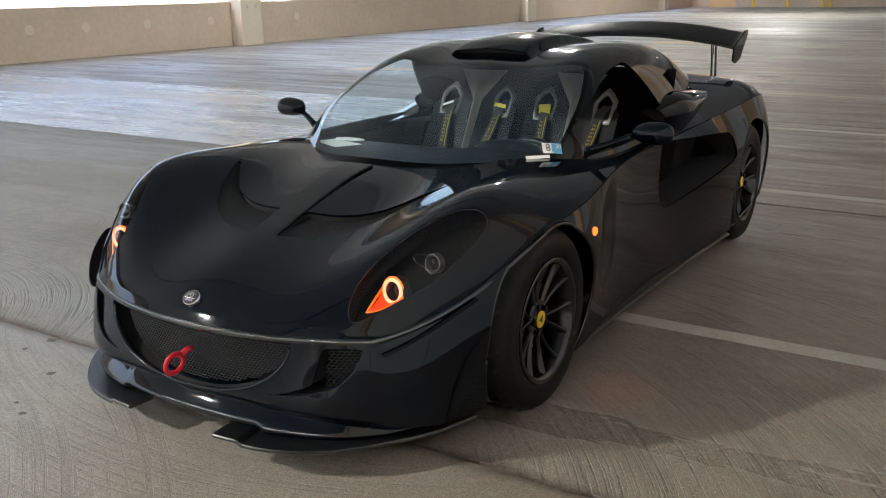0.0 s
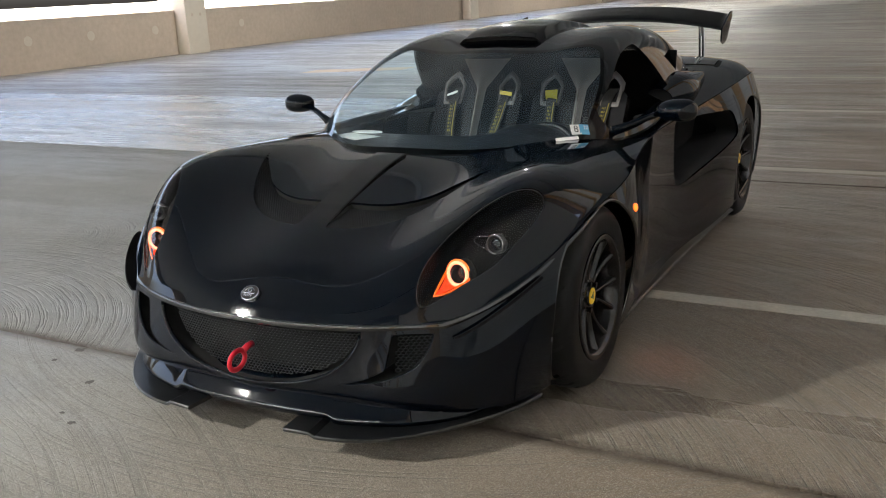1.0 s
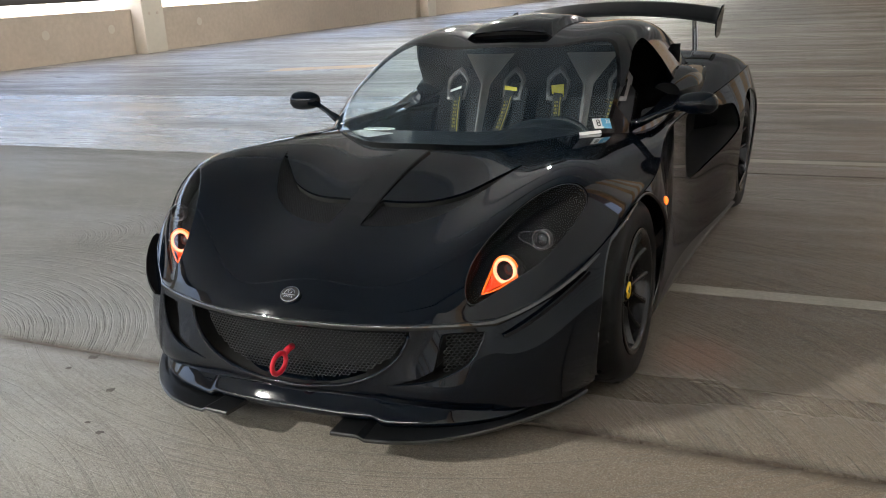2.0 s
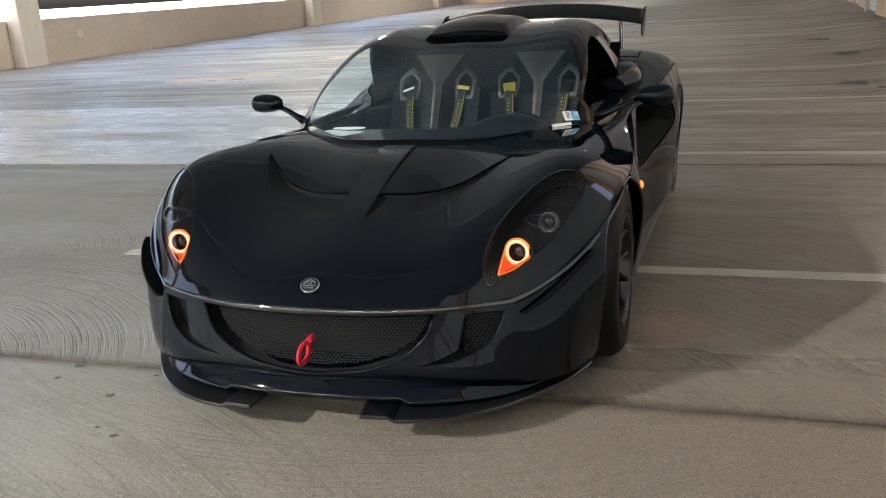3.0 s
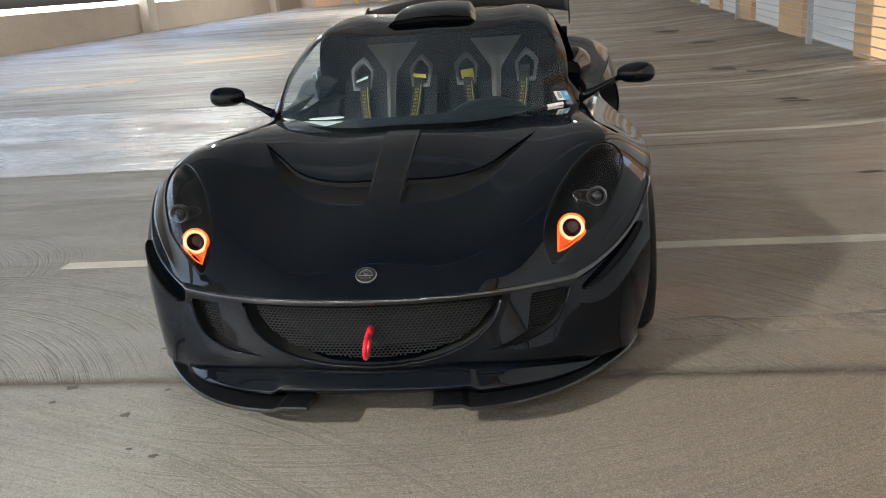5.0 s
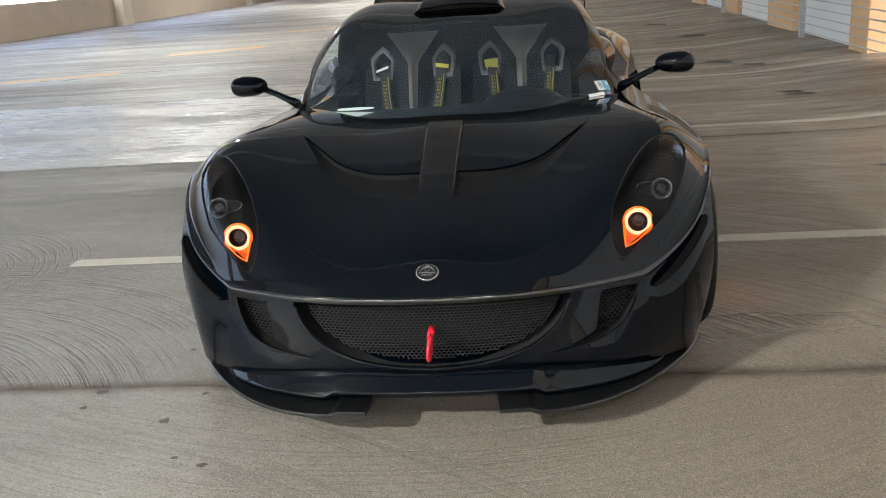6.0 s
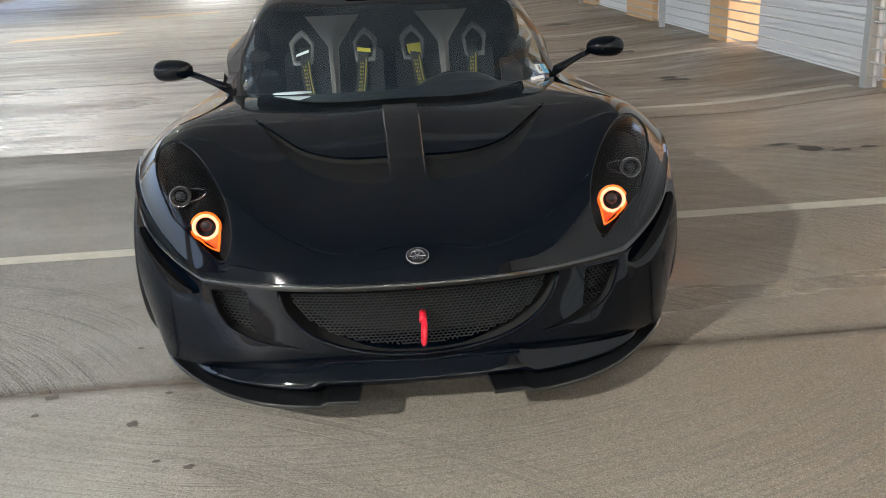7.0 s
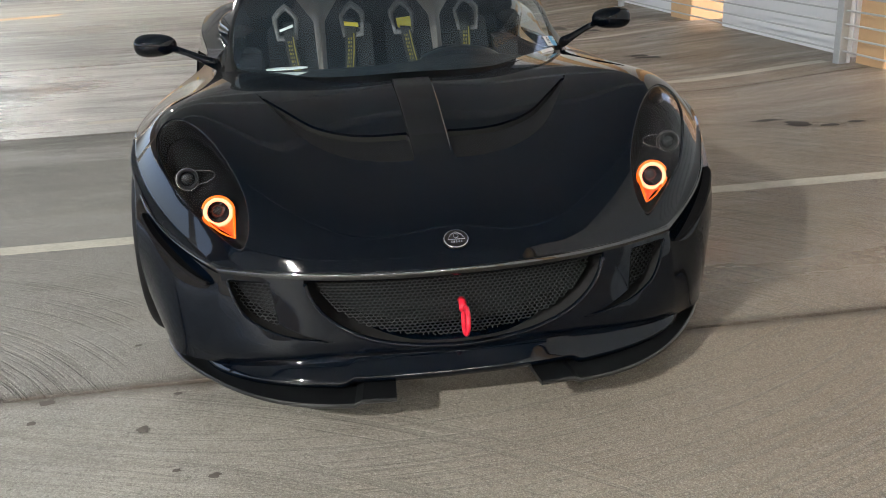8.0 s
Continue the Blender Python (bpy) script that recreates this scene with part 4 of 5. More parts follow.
# -- headlamps --
for sgn in (1, -1):
    lamp = new("headlamp")
    lamp.parent = car
    lens = lamp_sheet.copy()
    bmesh.ops.delete(lens, geom=[f for f in lens.faces if f.calc_center_median().x * sgn < 0], context="FACES")
    bowl = lens.copy()
    rim = [e for e in bowl.edges if e.is_boundary]
    grown = {v for v in bmesh.ops.extrude_edge_only(bowl, edges=rim)["geom"] if isinstance(v, bmesh.types.BMVert)}
    for v in bowl.verts:
        if v not in grown:
            v.co += Vector((-0.012 * sgn, 0.03, -0.055))
    part("bowl", bowl, bowl_black, lamp, "black headlamp bowl", True)
    ob = part("lens", lens, lens_clear, lamp, "clear headlamp cover", True)
    ob.visible_shadow = False
    aim = Vector((-0.15 * sgn, -0.97, 0.14)).normalized()
    turn = aim.to_track_quat("Z", "Y").to_matrix().to_4x4()

    def round_lamp(name, at, r, material, profile, label):
        bm = bmesh.new()
        m = Matrix.Translation(at) @ turn
        rings = [[bm.verts.new(m @ Vector((rr * r * math.cos(k * math.tau / 32), rr * r * math.sin(k * math.tau / 32), h * r))) for k in range(32)] for rr, h in profile]
        for a, b in zip(rings, rings[1:]):
            for k in range(32):
                bm.faces.new((a[k], a[(k + 1) % 32], b[(k + 1) % 32], b[k]))
        bm.faces.new(rings[-1])
        return part(name, bm, material, lamp, label, True)

    big, small = (0.578 * sgn, -0.450, 0.496), (0.655 * sgn, -0.366, 0.566)
    bezel = ((1.25, -0.9), (1.25, 0.0), (1.12, 0.12), (1.0, 0.0), (0.9, -0.7), (0.4, -0.9))
    glass_form = ((1.0, -0.1), (0.9, 0.12), (0.6, 0.3), (0.2, 0.38))
    round_lamp("main_lamp", big, 0.032, satin_black, bezel, "dark round projector lamp")
    round_lamp("main_lens", tuple(Vector(big) + aim * -0.020), 0.024, dark_glass, glass_form, "small dark projector glass")
    round_lamp("upper_lamp", small, 0.023, satin_black, bezel, "dark round projector lamp")
    round_lamp("upper_lens", tuple(Vector(small) + aim * -0.008), 0.019, dark_glass, glass_form, "small bright projector glass")
    # bright eyelid: a ring drawn out towards the bonnet, as a drop
    for at, r, tail in ((small, 0.029, 0.042),):
        mm = Matrix.Translation(Vector(at) + aim * 0.004) @ turn
        bm = bmesh.new()
        drop = []
        for k in range(60):
            a = k * math.tau / 60
            grow = r + tail * max(0.0, math.cos(a - radians(175))) ** 14
            drop.append(mm @ Vector((grow * math.cos(a) * sgn, grow * math.sin(a), 0)))
        tube(bm, drop, 0.0008, 6, closed=True)
        part("lamp_ring", bm, chrome, lamp, "thin bright edge round the projector", True)
    m = Matrix.Translation(Vector(big) + aim * 0.006) @ turn
    # amber reflector: from the ring's lower half forward to the tip of the cover
    tip = Vector((-0.030 * sgn, -0.060, 0.070))
    arc = [Vector((0.039 * math.cos(a) * sgn, 0.039 * math.sin(a), 0)) for a in [radians(176 + 168 * k / 24) for k in range(25)]]
    bm = bmesh.new()
    rows = []
    for j in range(9):
        f = j / 8
        rows.append([m @ (p.lerp(tip, f) + Vector((0, 0, -0.014 * math.sin(f * math.pi)))) for p in arc])
    sheet(bm, rows)
    part("indicator_reflector", bm, wedge_glow, lamp, "dim orange reflector of the indicator, ring light added as glow", True)
    bm = bmesh.new()
    tube(bm, [m @ Vector((0.0325 * math.cos(a), 0.0325 * math.sin(a), 0)) for a in [k * math.tau / 48 for k in range(48)]], 0.0050, 10, closed=True)
    part("indicator_ring", bm, ring_glow, lamp, "glowing orange indicator ring", True)
    bm = bmesh.new()
    rim = [m @ Vector((0.0405 * math.cos(a) * sgn, 0.0405 * math.sin(a), -0.003)) for a in [radians(20 + 330 * k / 40) for k in range(41)]]
    tube(bm, rim, 0.0024, 6)
    tube(bm, [m @ arc[0].lerp(tip, f) for f in (0, 0.25, 0.5, 0.75, 1)], [0.0032, 0.0036, 0.0036, 0.003, 0.002], 6)
    tube(bm, [m @ (arc[-1].lerp(tip, f) + Vector((0, -0.010 * math.sin(f * math.pi), 0))) for f in (0, 0.25, 0.5, 0.75, 1)], 0.0018, 6)
    part("indicator_strip", bm, amber_glow, lamp, "glowing amber strip round the lamp", True)
outlet_sheet.free()

# -- side repeaters --
for sgn in (1, -1):
    bm = bmesh.new()
    bmesh.ops.create_uvsphere(bm, u_segments=16, v_segments=10, radius=1)
    for v in bm.verts:
        v.co = Vector((0.866 * sgn + v.co.x * 0.012, 0.300 + v.co.y * 0.027, 0.530 + v.co.z * 0.016))
    part("side_repeater", bm, glowing("repeater_glow", (1.0, 0.13, 0.012), 0.28) if sgn > 0 else bpy.data.materials["repeater_glow"], car, "glowing orange side repeater", True)

bulb = new("repeater_light", bpy.data.lights.new("repeater_light", "SPOT"))
bulb.data.energy, bulb.data.color, bulb.data.shadow_soft_size = 0.20, (1.0, 0.22, 0.07), 0.004
bulb.data.spot_size, bulb.data.spot_blend = radians(40), 1.0
bulb.matrix_world = look((0.886, 0.30, 0.505), (1.00, 0.26, 0.0))

# -- splitter: lip and two blades --
RIDGE = spline([(0, -0.757), (0.14, -0.752), (0.29, -0.730), (0.37, -0.708), (0.45, -0.678), (0.53, -0.634), (0.60, -0.574), (0.645, -0.510), (0.680, -0.425)])
BLADE = spline([(0.17, -0.806), (0.263, -0.798), (0.34, -0.786), (0.45, -0.745), (0.55, -0.672), (0.64, -0.573), (0.70, -0.490), (0.74, -0.418), (0.775, -0.325)])


def outward(f, x):
    """The outward direction of the plan curve f at x."""
    return Vector(((f(x + 0.008) - f(x - 0.008)) / 0.016, -1, 0)).normalized()


bm = bmesh.new()
rows = []
for i in range(-72, 73):
    k = abs(i) / 72
    x = 0.678 * (1 - (1 - k) ** 1.35)
    centre = 1 - min(1.0, max(0.0, (x - 0.278) / 0.022))
    z = 0.112 - 0.010 * k ** 2 + 0.013 * centre
    d = outward(RIDGE, max(0.009, x)) if x > 0.012 else Vector((0, -1, 0))
    fade = min(1.0, (1 - k) / 0.16) ** 0.7
    prof = [(-0.10, 0.085 * fade + 0.006), (-0.060, 0.066 * fade + 0.004), (-0.036, 0.046 * fade + 0.003), (-0.018, 0.026 * fade + 0.002), (-0.007, 0.011), (-0.0015, 0.004), (0.0, -0.001), (-0.002, -0.001 - 0.005 * fade), (-0.008, -0.001 - 0.013 * fade), (-0.10, -0.001 - 0.021 * fade)]
    sg = 1 if i >= 0 else -1
    rows.append([((x + d.x * a_) * sg, RIDGE(x) + d.y * a_ + 0.006 * centre, z + h) for a_, h in prof])
sheet(bm, rows)
part("lip", bm, paint, car, "glossy black lower lip of the bumper", True)
for sgn in (1, -1):
    bm = bmesh.new()
    top = []
    n = 48
    for i in range(n + 1):
        k = i / n
        x = 0.178 + (0.775 - 0.178) * (1 - (1 - k) ** 1.7)
        d = outward(BLADE, min(max(x, 0.179), 0.766))
        z = 0.086 + 0.012 * k ** 2
        o = Vector((x, BLADE(x), z))
        deep = 0.17 if k < 0.85 else 0.17 - 0.14 * ((k - 0.85) / 0.15) ** 1.5
        inn = o - d * deep
        step = 0.010 * (1 - min(1.0, max(0.0, (x - 0.262) / 0.012)))
        o.z += step
        inn.z += step
        e = o - d * 0.003
        top.append([(inn.x * sgn, inn.y, inn.z + 0.006), (e.x * sgn, e.y, o.z + 0.006), (o.x * sgn, o.y, o.z + 0.003), (o.x * sgn, o.y, o.z - 0.003), (e.x * sgn, e.y, o.z - 0.006), (inn.x * sgn, inn.y, inn.z - 0.008)])
    vs = sheet(bm, top)
    bm.faces.new(vs[0])
    bm.faces.new(vs[-1][::-1])
    part("splitter_blade", bm, blade_black, car, "satin black splitter blade under the bumper")

# -- canard fins on the bumper corners --
for sgn in (1, -1):
    bm = bmesh.new()
    rows = []
    for i in range(21):
        k = i / 20
        x = 0.612 + 0.176 * k ** 0.9
        y = -0.560 + 0.22 * k
        z = 0.345 + 0.13 * k ** 1.15
        wide = 0.032 * math.sin(math.pi * min(1, 0.02 + 0.98 * k)) ** 0.6 + 0.002
        d = Vector((0.59, -0.74, 0.41)).normalized()
        p, o = Vector((x, y, z)) - d * 0.03, Vector((x, y, z)) + d * wide
        rows.append([(p.x * sgn, p.y, p.z), (o.x * sgn, o.y, o.z)])
    sheet(bm, rows)
    thick(part("canard_fin", bm, matt_black, car, "matt black canard fin on the bumper corner", True), 0.008, 0)

# -- badge, tow hook --
bm = bmesh.new()
m = Matrix.Translation((0, -0.674, 0.443)) @ Vector((0, -0.60, 0.80)).to_track_quat("Z", "Y").to_matrix().to_4x4()
rings = [[bm.verts.new(m @ Vector((0.031 * r * math.cos(k * math.tau / 36), 0.0265 * r * math.sin(k * math.tau / 36), h))) for k in range(36)] for r, h in ((1.0, -0.01), (1.0, 0.002), (0.94, 0.005), (0.88, 0.002), (0.3, 0.003))]
for a, b in zip(rings, rings[1:]):
    for k in range(36):
        bm.faces.new((a[k], a[(k + 1) % 36], b[(k + 1) % 36], b[k]))
bm.faces.new(rings[-1])
badge = part("badge", bm, chrome, car, "oval chrome badge on the nose", True)
bm = bmesh.new()
for r0, r1, n in ((0.0, 0.90, 36),):
    vs = [bm.verts.new(m @ Vector((0.031 * r1 * math.cos(k * math.tau / n), 0.0265 * r1 * math.sin(k * math.tau / n), 0.0042))) for k in range(n)]
    bm.faces.new(vs)
part("badge_field", bm, satin_black, badge, "black field of the badge")
bm = bmesh.new()
tri_pts = [(-0.021, -0.004), (0.021, -0.004), (0.013, 0.010), (0.0, 0.017), (-0.013, 0.010)]
tube(bm, [m @ Vector((x, y, 0.0055)) for x, y in tri_pts], 0.0016, 6, closed=True)
for x in (-0.012, -0.006, 0.0, 0.006, 0.012):
    tube(bm, [m @ Vector((x, -0.015, 0.0055)), m @ Vector((x, -0.009, 0.0055))], 0.0022, 6)
tube(bm, [m @ Vector((0.006 * math.cos(a), 0.006 + 0.006 * math.sin(a), 0.0055)) for a in [k * math.tau / 12 for k in range(12)]], 0.0014, 6, closed=True)
part("badge_relief", bm, chrome, badge, "raised chrome emblem")
bm = bmesh.new()
tube(bm, [(0.003 + 0.004 * math.sin(a), -0.765 + 0.034 * math.cos(a), 0.266 + 0.029 * math.sin(a)) for a in [k * math.tau / 32 for k in range(32)]], 0.0082, 10, closed=True)
for v in bm.verts:
    v.co.x = 0.002 + (v.co.x - 0.002) * 0.75
tube(bm, [(0.002, -0.737, 0.284), (0.004, -0.715, 0.292), (0.004, -0.695, 0.292)], 0.010, 10)
part("tow_hook", bm, red_paint, car, "red ring tow hook through the grille", True)


# -- wheels --
def wheel(x, y, r, width, rim_r, sgn):
    w = new("wheel")
    w.parent = car
    w.location = (x * sgn, y, r)
    w.rotation_euler = (0, 0, 0 if sgn > 0 else math.pi)
    n = 72
    bm = bmesh.new()
    prof = [(rim_r, -0.006), (rim_r + 0.004, 0.002), (rim_r + 0.018, 0.007), (r * 0.84, 0.007), (r * 0.90, 0.004), (r * 0.935, -0.004), (r * 0.965, -0.017), (r * 0.984, -0.032), (r * 0.995, -0.050), (r, -0.075), (r, -width + 0.06), (r * 0.985, -width + 0.02), (r * 0.90, -width), (rim_r, -width)]
    rings = [[bm.verts.new((h, rr * math.cos(k * math.tau / n), rr * math.sin(k * math.tau / n))) for k in range(n)] for rr, h in prof]
    for a, b in zip(rings, rings[1:]):
        for k in range(n):
            bm.faces.new((a[k], b[k], b[(k + 1) % n], a[(k + 1) % n]))
    tyre = part("tyre", bm, rubber, w, "black road tyre with bold tread grooves", True)
    bm = bmesh.new()
    for k in range(30):
        a0 = k * math.tau / 30
        pts = []
        for j in range(7):
            h = -0.018 - (width * 0.52) * j / 6
            a = a0 + 0.12 * j / 6 + 0.03 * math.sin(j)
            rr = r * (0.9705, 0.9905, 0.9975, 1.0, 1.0, 1.0, 1.0)[j] + 0.0012
            pts.append((h, rr * math.cos(a), rr * math.sin(a)))
        for p, q in zip(pts, pts[1:]):
            a, b = Vector(p), Vector(q)
            d = (b - a).cross(Vector((0, a.y, a.z))).normalized() * 0.0056
            bm.faces.new([bm.verts.new(v) for v in (a - d, b - d, b + d, a + d)])
    tagged(part("tread_groove", bm, cavity_black, tyre, "dark slanting tread grooves"), kind="stuff")
    # rim: barrel, outer lip, spokes, hub
    bm = bmesh.new()
    prof = [(rim_r - 0.002, -0.002), (rim_r + 0.004, 0.003), (rim_r + 0.001, 0.008), (rim_r - 0.012, 0.006), (rim_r - 0.020, -0.008), (rim_r - 0.030, -0.06), (rim_r - 0.03, -width + 0.01)]
    rings = [[bm.verts.new((h, rr * math.cos(k * math.tau / n), rr * math.sin(k * math.tau / n))) for k in range(n)] for rr, h in prof]
    for a, b in zip(rings, rings[1:]):
        for k in range(n):
            bm.faces.new((a[k], b[k], b[(k + 1) % n], a[(k + 1) % n]))
    rim = part("rim", bm, rim_metal, w, "satin black rim", True)
    for k in range(12):
        bm = bmesh.new()
        a = k * math.tau / 12
        lean = 0.10 if k % 2 else -0.10
        rows = []
        for j in range(9):
            s = j / 8
            rr = 0.05 + (rim_r - 0.018 - 0.05) * s
            h = -0.034 + 0.028 * s ** 2
            ang = a + lean * (1 - s) * 1.2
            hw = 0.0072 + 0.005 * s ** 3 - 0.001 * math.sin(s * math.pi)
            c = Vector((0, math.cos(ang), math.sin(ang)))
            t = Vector((0, -math.sin(ang), math.cos(ang)))
            o = Vector((h, 0, 0)) + c * rr
            rows.append([o - t * hw + Vector((-0.022, 0, 0)), o - t * hw * 0.75, o + Vector((0.003, 0, 0)), o + t * hw * 0.75, o + t * hw + Vector((-0.022, 0, 0))])
        sheet(bm, rows)
        part("spoke", bm, rim_metal, w, "", True)
    bm = bmesh.new()
    tube(bm, [(-0.07, 0, 0), (-0.038, 0, 0), (-0.032, 0, 0)], [0.062, 0.062, 0.055], 24)
    tube(bm, [(-0.035, 0, 0), (-0.026, 0, 0)], [0.034, 0.030], 24)
    for k in range(5):
        a = (k + 0.5) * math.tau / 5
        tube(bm, [(-0.03, 0.045 * math.cos(a), 0.045 * math.sin(a)), (-0.022, 0.045 * math.cos(a), 0.045 * math.sin(a))], 0.009, 6)
    hub = part("hub", bm, rim_metal, w, "black hub with wheel nuts", False)
    bm = bmesh.new()
    tube(bm, [(-0.03, 0, 0), (-0.023, 0, 0)], [0.028, 0.027], 28)
    part("centre_cap", bm, yellow_badge, hub, "round yellow centre cap")
    bm = bmesh.new()
    tube(bm, [(-0.026, 0, 0.0), (-0.0218, 0, 0.0)], [0.016, 0.015], 3)
    part("cap_emblem", bm, plain("dark_green_enamel", (0.01, 0.05, 0.03), 0.4) if "dark_green_enamel" not in bpy.data.materials else bpy.data.materials["dark_green_enamel"], hub, "dark green emblem")
    bm = bmesh.new()
    tube(bm, [(-0.10, 0, 0), (-0.085, 0, 0)], [rim_r - 0.055, rim_r - 0.055], 40)
    part("brake_disc", bm, grey_disc, w, "steel brake disc behind the spokes")
    return w


for sgn in (1, -1):
    wheel(0.838, 0.018, 0.301, 0.205, 0.201, sgn)
    wheel(0.872, 2.36, 0.312, 0.24, 0.214, sgn)

# wheel-arch linings and rolled arch lips
for line in arch_edges.values():
    pts = np.array([tuple(p) for p in line])
    d = np.concatenate([[0], np.cumsum(np.linalg.norm(np.diff(pts, axis=0), axis=1))])
    at = np.linspace(0, d[-1], 64)
    pts = np.stack([np.interp(at, d, pts[:, j]) for j in range(3)], 1)
    for _ in range(4):
        pts[1:-1] = 0.25 * pts[:-2] + 0.5 * pts[1:-1] + 0.25 * pts[2:]
    bm = bmesh.new()
    tube(bm, [Vector(p) for p in pts], 0.0065, 10)
    part("arch_lip", bm, edge_paint, car, "rolled glossy lip of the wheel arch", True)
for sgn in (1, -1):
    for y, z, r, x in ((0.0, 0.297, FRONT_R, 0.87), (2.36, 0.312, REAR_R, 0.895)):
        bm = bmesh.new()
        rows = []
        for i in range(33):
            a = radians(-25 + 230 * i / 32)
            rows.append([(h * sgn, y + rr * math.cos(a), z + rr * math.sin(a)) for h, rr in ((x - 0.12, r + 0.004), (0.70, r + 0.01), (0.58, r + 0.01), (0.57, 0.05))])
        sheet(bm, rows)
        part("arch_lining", bm, matt_black, car, "black wheel-arch lining", True)

# -- underbody and sills --
bm = bmesh.new()
box(bm, -0.62, 0.62, -0.36, 2.85, 0.095, 0.125)
box(bm, -0.40, 0.40, -0.56, -0.362, 0.095, 0.125)
part("undertray", bm, matt_black, car, "black flat underbody")
for sgn in (1, -1):
    bm = bmesh.new()
    rows = []
    for i in range(30):
        y = 0.34 + 1.70 * i / 29
        x = 0.80 + 0.06 * (i / 29) ** 2 + 0.025
        rows.append([((x - 0.16) * sgn, y, 0.11), ((x - 0.01) * sgn, y, 0.112), (x * sgn, y, 0.104), ((x - 0.01) * sgn, y, 0.094), ((x - 0.16) * sgn, y, 0.09)])
    sheet(bm, rows)
    part("side_skirt", bm, satin_black, car, "black side skirt along the sill", True)

# -- mirrors --
for sgn in (1, -1):
    mirror = new("door_mirror")
    mirror.parent = car
    c = Vector((0.879 * sgn, 0.816, 0.788))
    bm = bmesh.new()
    bmesh.ops.create_uvsphere(bm, u_segments=28, v_segments=18, radius=1)
    for v in bm.verts:
        x, y, z = v.co
        sx = math.copysign(abs(x) ** 0.8, x)
        sz = math.copysign(abs(z) ** 0.8, z)
        v.co = c + Vector((sx * 0.078 * (1 - 0.06 * y), max(y, -1) * (0.055 if y < 0 else 0.02), sz * 0.042 * (1 + 0.12 * sx * sgn)))
    part("mirror_housing", bm, paint, mirror, "glossy black oval mirror housing", True)
    bm = bmesh.new()
    tube(bm, [(0.655 * sgn, 0.725, 0.715), (0.705 * sgn, 0.748, 0.735), (0.76 * sgn, 0.775, 0.757), (0.82 * sgn, 0.80, 0.777)], [0.020, 0.014, 0.012, 0.014], 10)
    part("mirror_arm", bm, paint, mirror, "slim black mirror arm", True)

# -- rear wing --
wing = new("rear_wing")
wing.parent = car
bm = bmesh.new()
rows = []
for i in range(41):
    x = -0.645 + 1.29 * i / 40
    arc = 0.062 * (1 - (abs(x) / 0.645) ** 2.2)
    sweep = 0.05 * (abs(x) / 0.645) ** 2
    prof = []
    for k in range(17):
        a = k * math.tau / 16
        cy = 2.90 + 0.125 * (1 - math.cos(a)) - 0.125
        th = 0.016 * math.sin(a) * (1 - 0.5 * (cy - 2.775) / 0.25)
        prof.append((x, cy + 0.02 - sweep * 0.4, 0.985 + arc + th + (cy - 2.775) * 0.30 - 0.02))
    rows.append(prof)
vs = sheet(bm, rows)
bm.faces.new(vs[0][:-1])
bm.faces.new(vs[-1][:-1][::-1])
bmesh.ops.remove_doubles(bm, verts=bm.verts, dist=0.0002)
part("wing_blade", bm, wing_black, wing, "dark carbon wing blade", True)
for sgn in (1, -1):
    bm = bmesh.new()
    out = [(2.745, 0.905), (2.80, 0.885), (2.90, 0.905), (3.03, 1.03), (3.035, 1.06), (2.98, 1.055), (2.76, 0.975)]
    a = [bm.verts.new((0.647 * sgn, y, z)) for y, z in out]
    b = [bm.verts.new((0.655 * sgn, y, z)) for y, z in out]
    bm.faces.new(a)
    bm.faces.new(b[::-1])
    for i in range(len(out)):
        bm.faces.new((a[i], a[(i + 1) % len(out)], b[(i + 1) % len(out)], b[i]))
    bmesh.ops.recalc_face_normals(bm, faces=bm.faces)
    part("end_plate", bm, paint, wing, "glossy black wing end plate")
    for y0 in (2.82, 2.90):
        bm = bmesh.new()
        tube(bm, [(0.515 * sgn, y0 + 0.03, 0.78), (0.515 * sgn, y0, 0.985)], 0.009, 8)
        part("wing_strut", bm, chrome, wing, "slim polished wing strut")

# -- shoulder scoops: smooth pods on the haunches behind the side windows --
for sgn in (1, -1):
    bm = bmesh.new()
    rows = []
    for i in range(25):
        k = i / 24
        y = 1.56 + 0.86 * k
        grow = min(1.0, 0.55 + 2.2 * k) * (1 - max(0.0, k - 0.30) / 0.70) ** 0.8 + 0.02
        cx, cz = 0.615 + 0.05 * k, 0.735 + 0.030 * k
        rows.append([((cx + 0.105 * grow * math.sin(a)) * sgn, y - 0.04 * math.cos(a) * (1 - k), cz + 0.085 * grow * math.cos(a)) for a in [radians(-70 + 215 * j / 18) for j in range(19)]])
    sheet(bm, rows)
    pod = thick(part("shoulder_scoop", bm, paint, car, "glossy black scoop on the rear haunch", True), 0.005, 0)
    bm = bmesh.new()
    bm.faces.new([bm.verts.new((x, y + 0.03, z)) for x, y, z in rows[0]])
    part("scoop_throat", bm, cavity_black, pod, "dark mouth of the scoop")

# -- tail panel closing the back --
bm = bmesh.new()
tail = [upper_point(V[-1], u) for u in us_list]
sheet(bm, [tail, [(x * 0.98, y + 0.02, 0.5) for x, y, z in tail], [(x * 0.98, y, 0.25) for x, y, z in tail]])
part("tail_panel", bm, paint, car, "black tail panel", True)


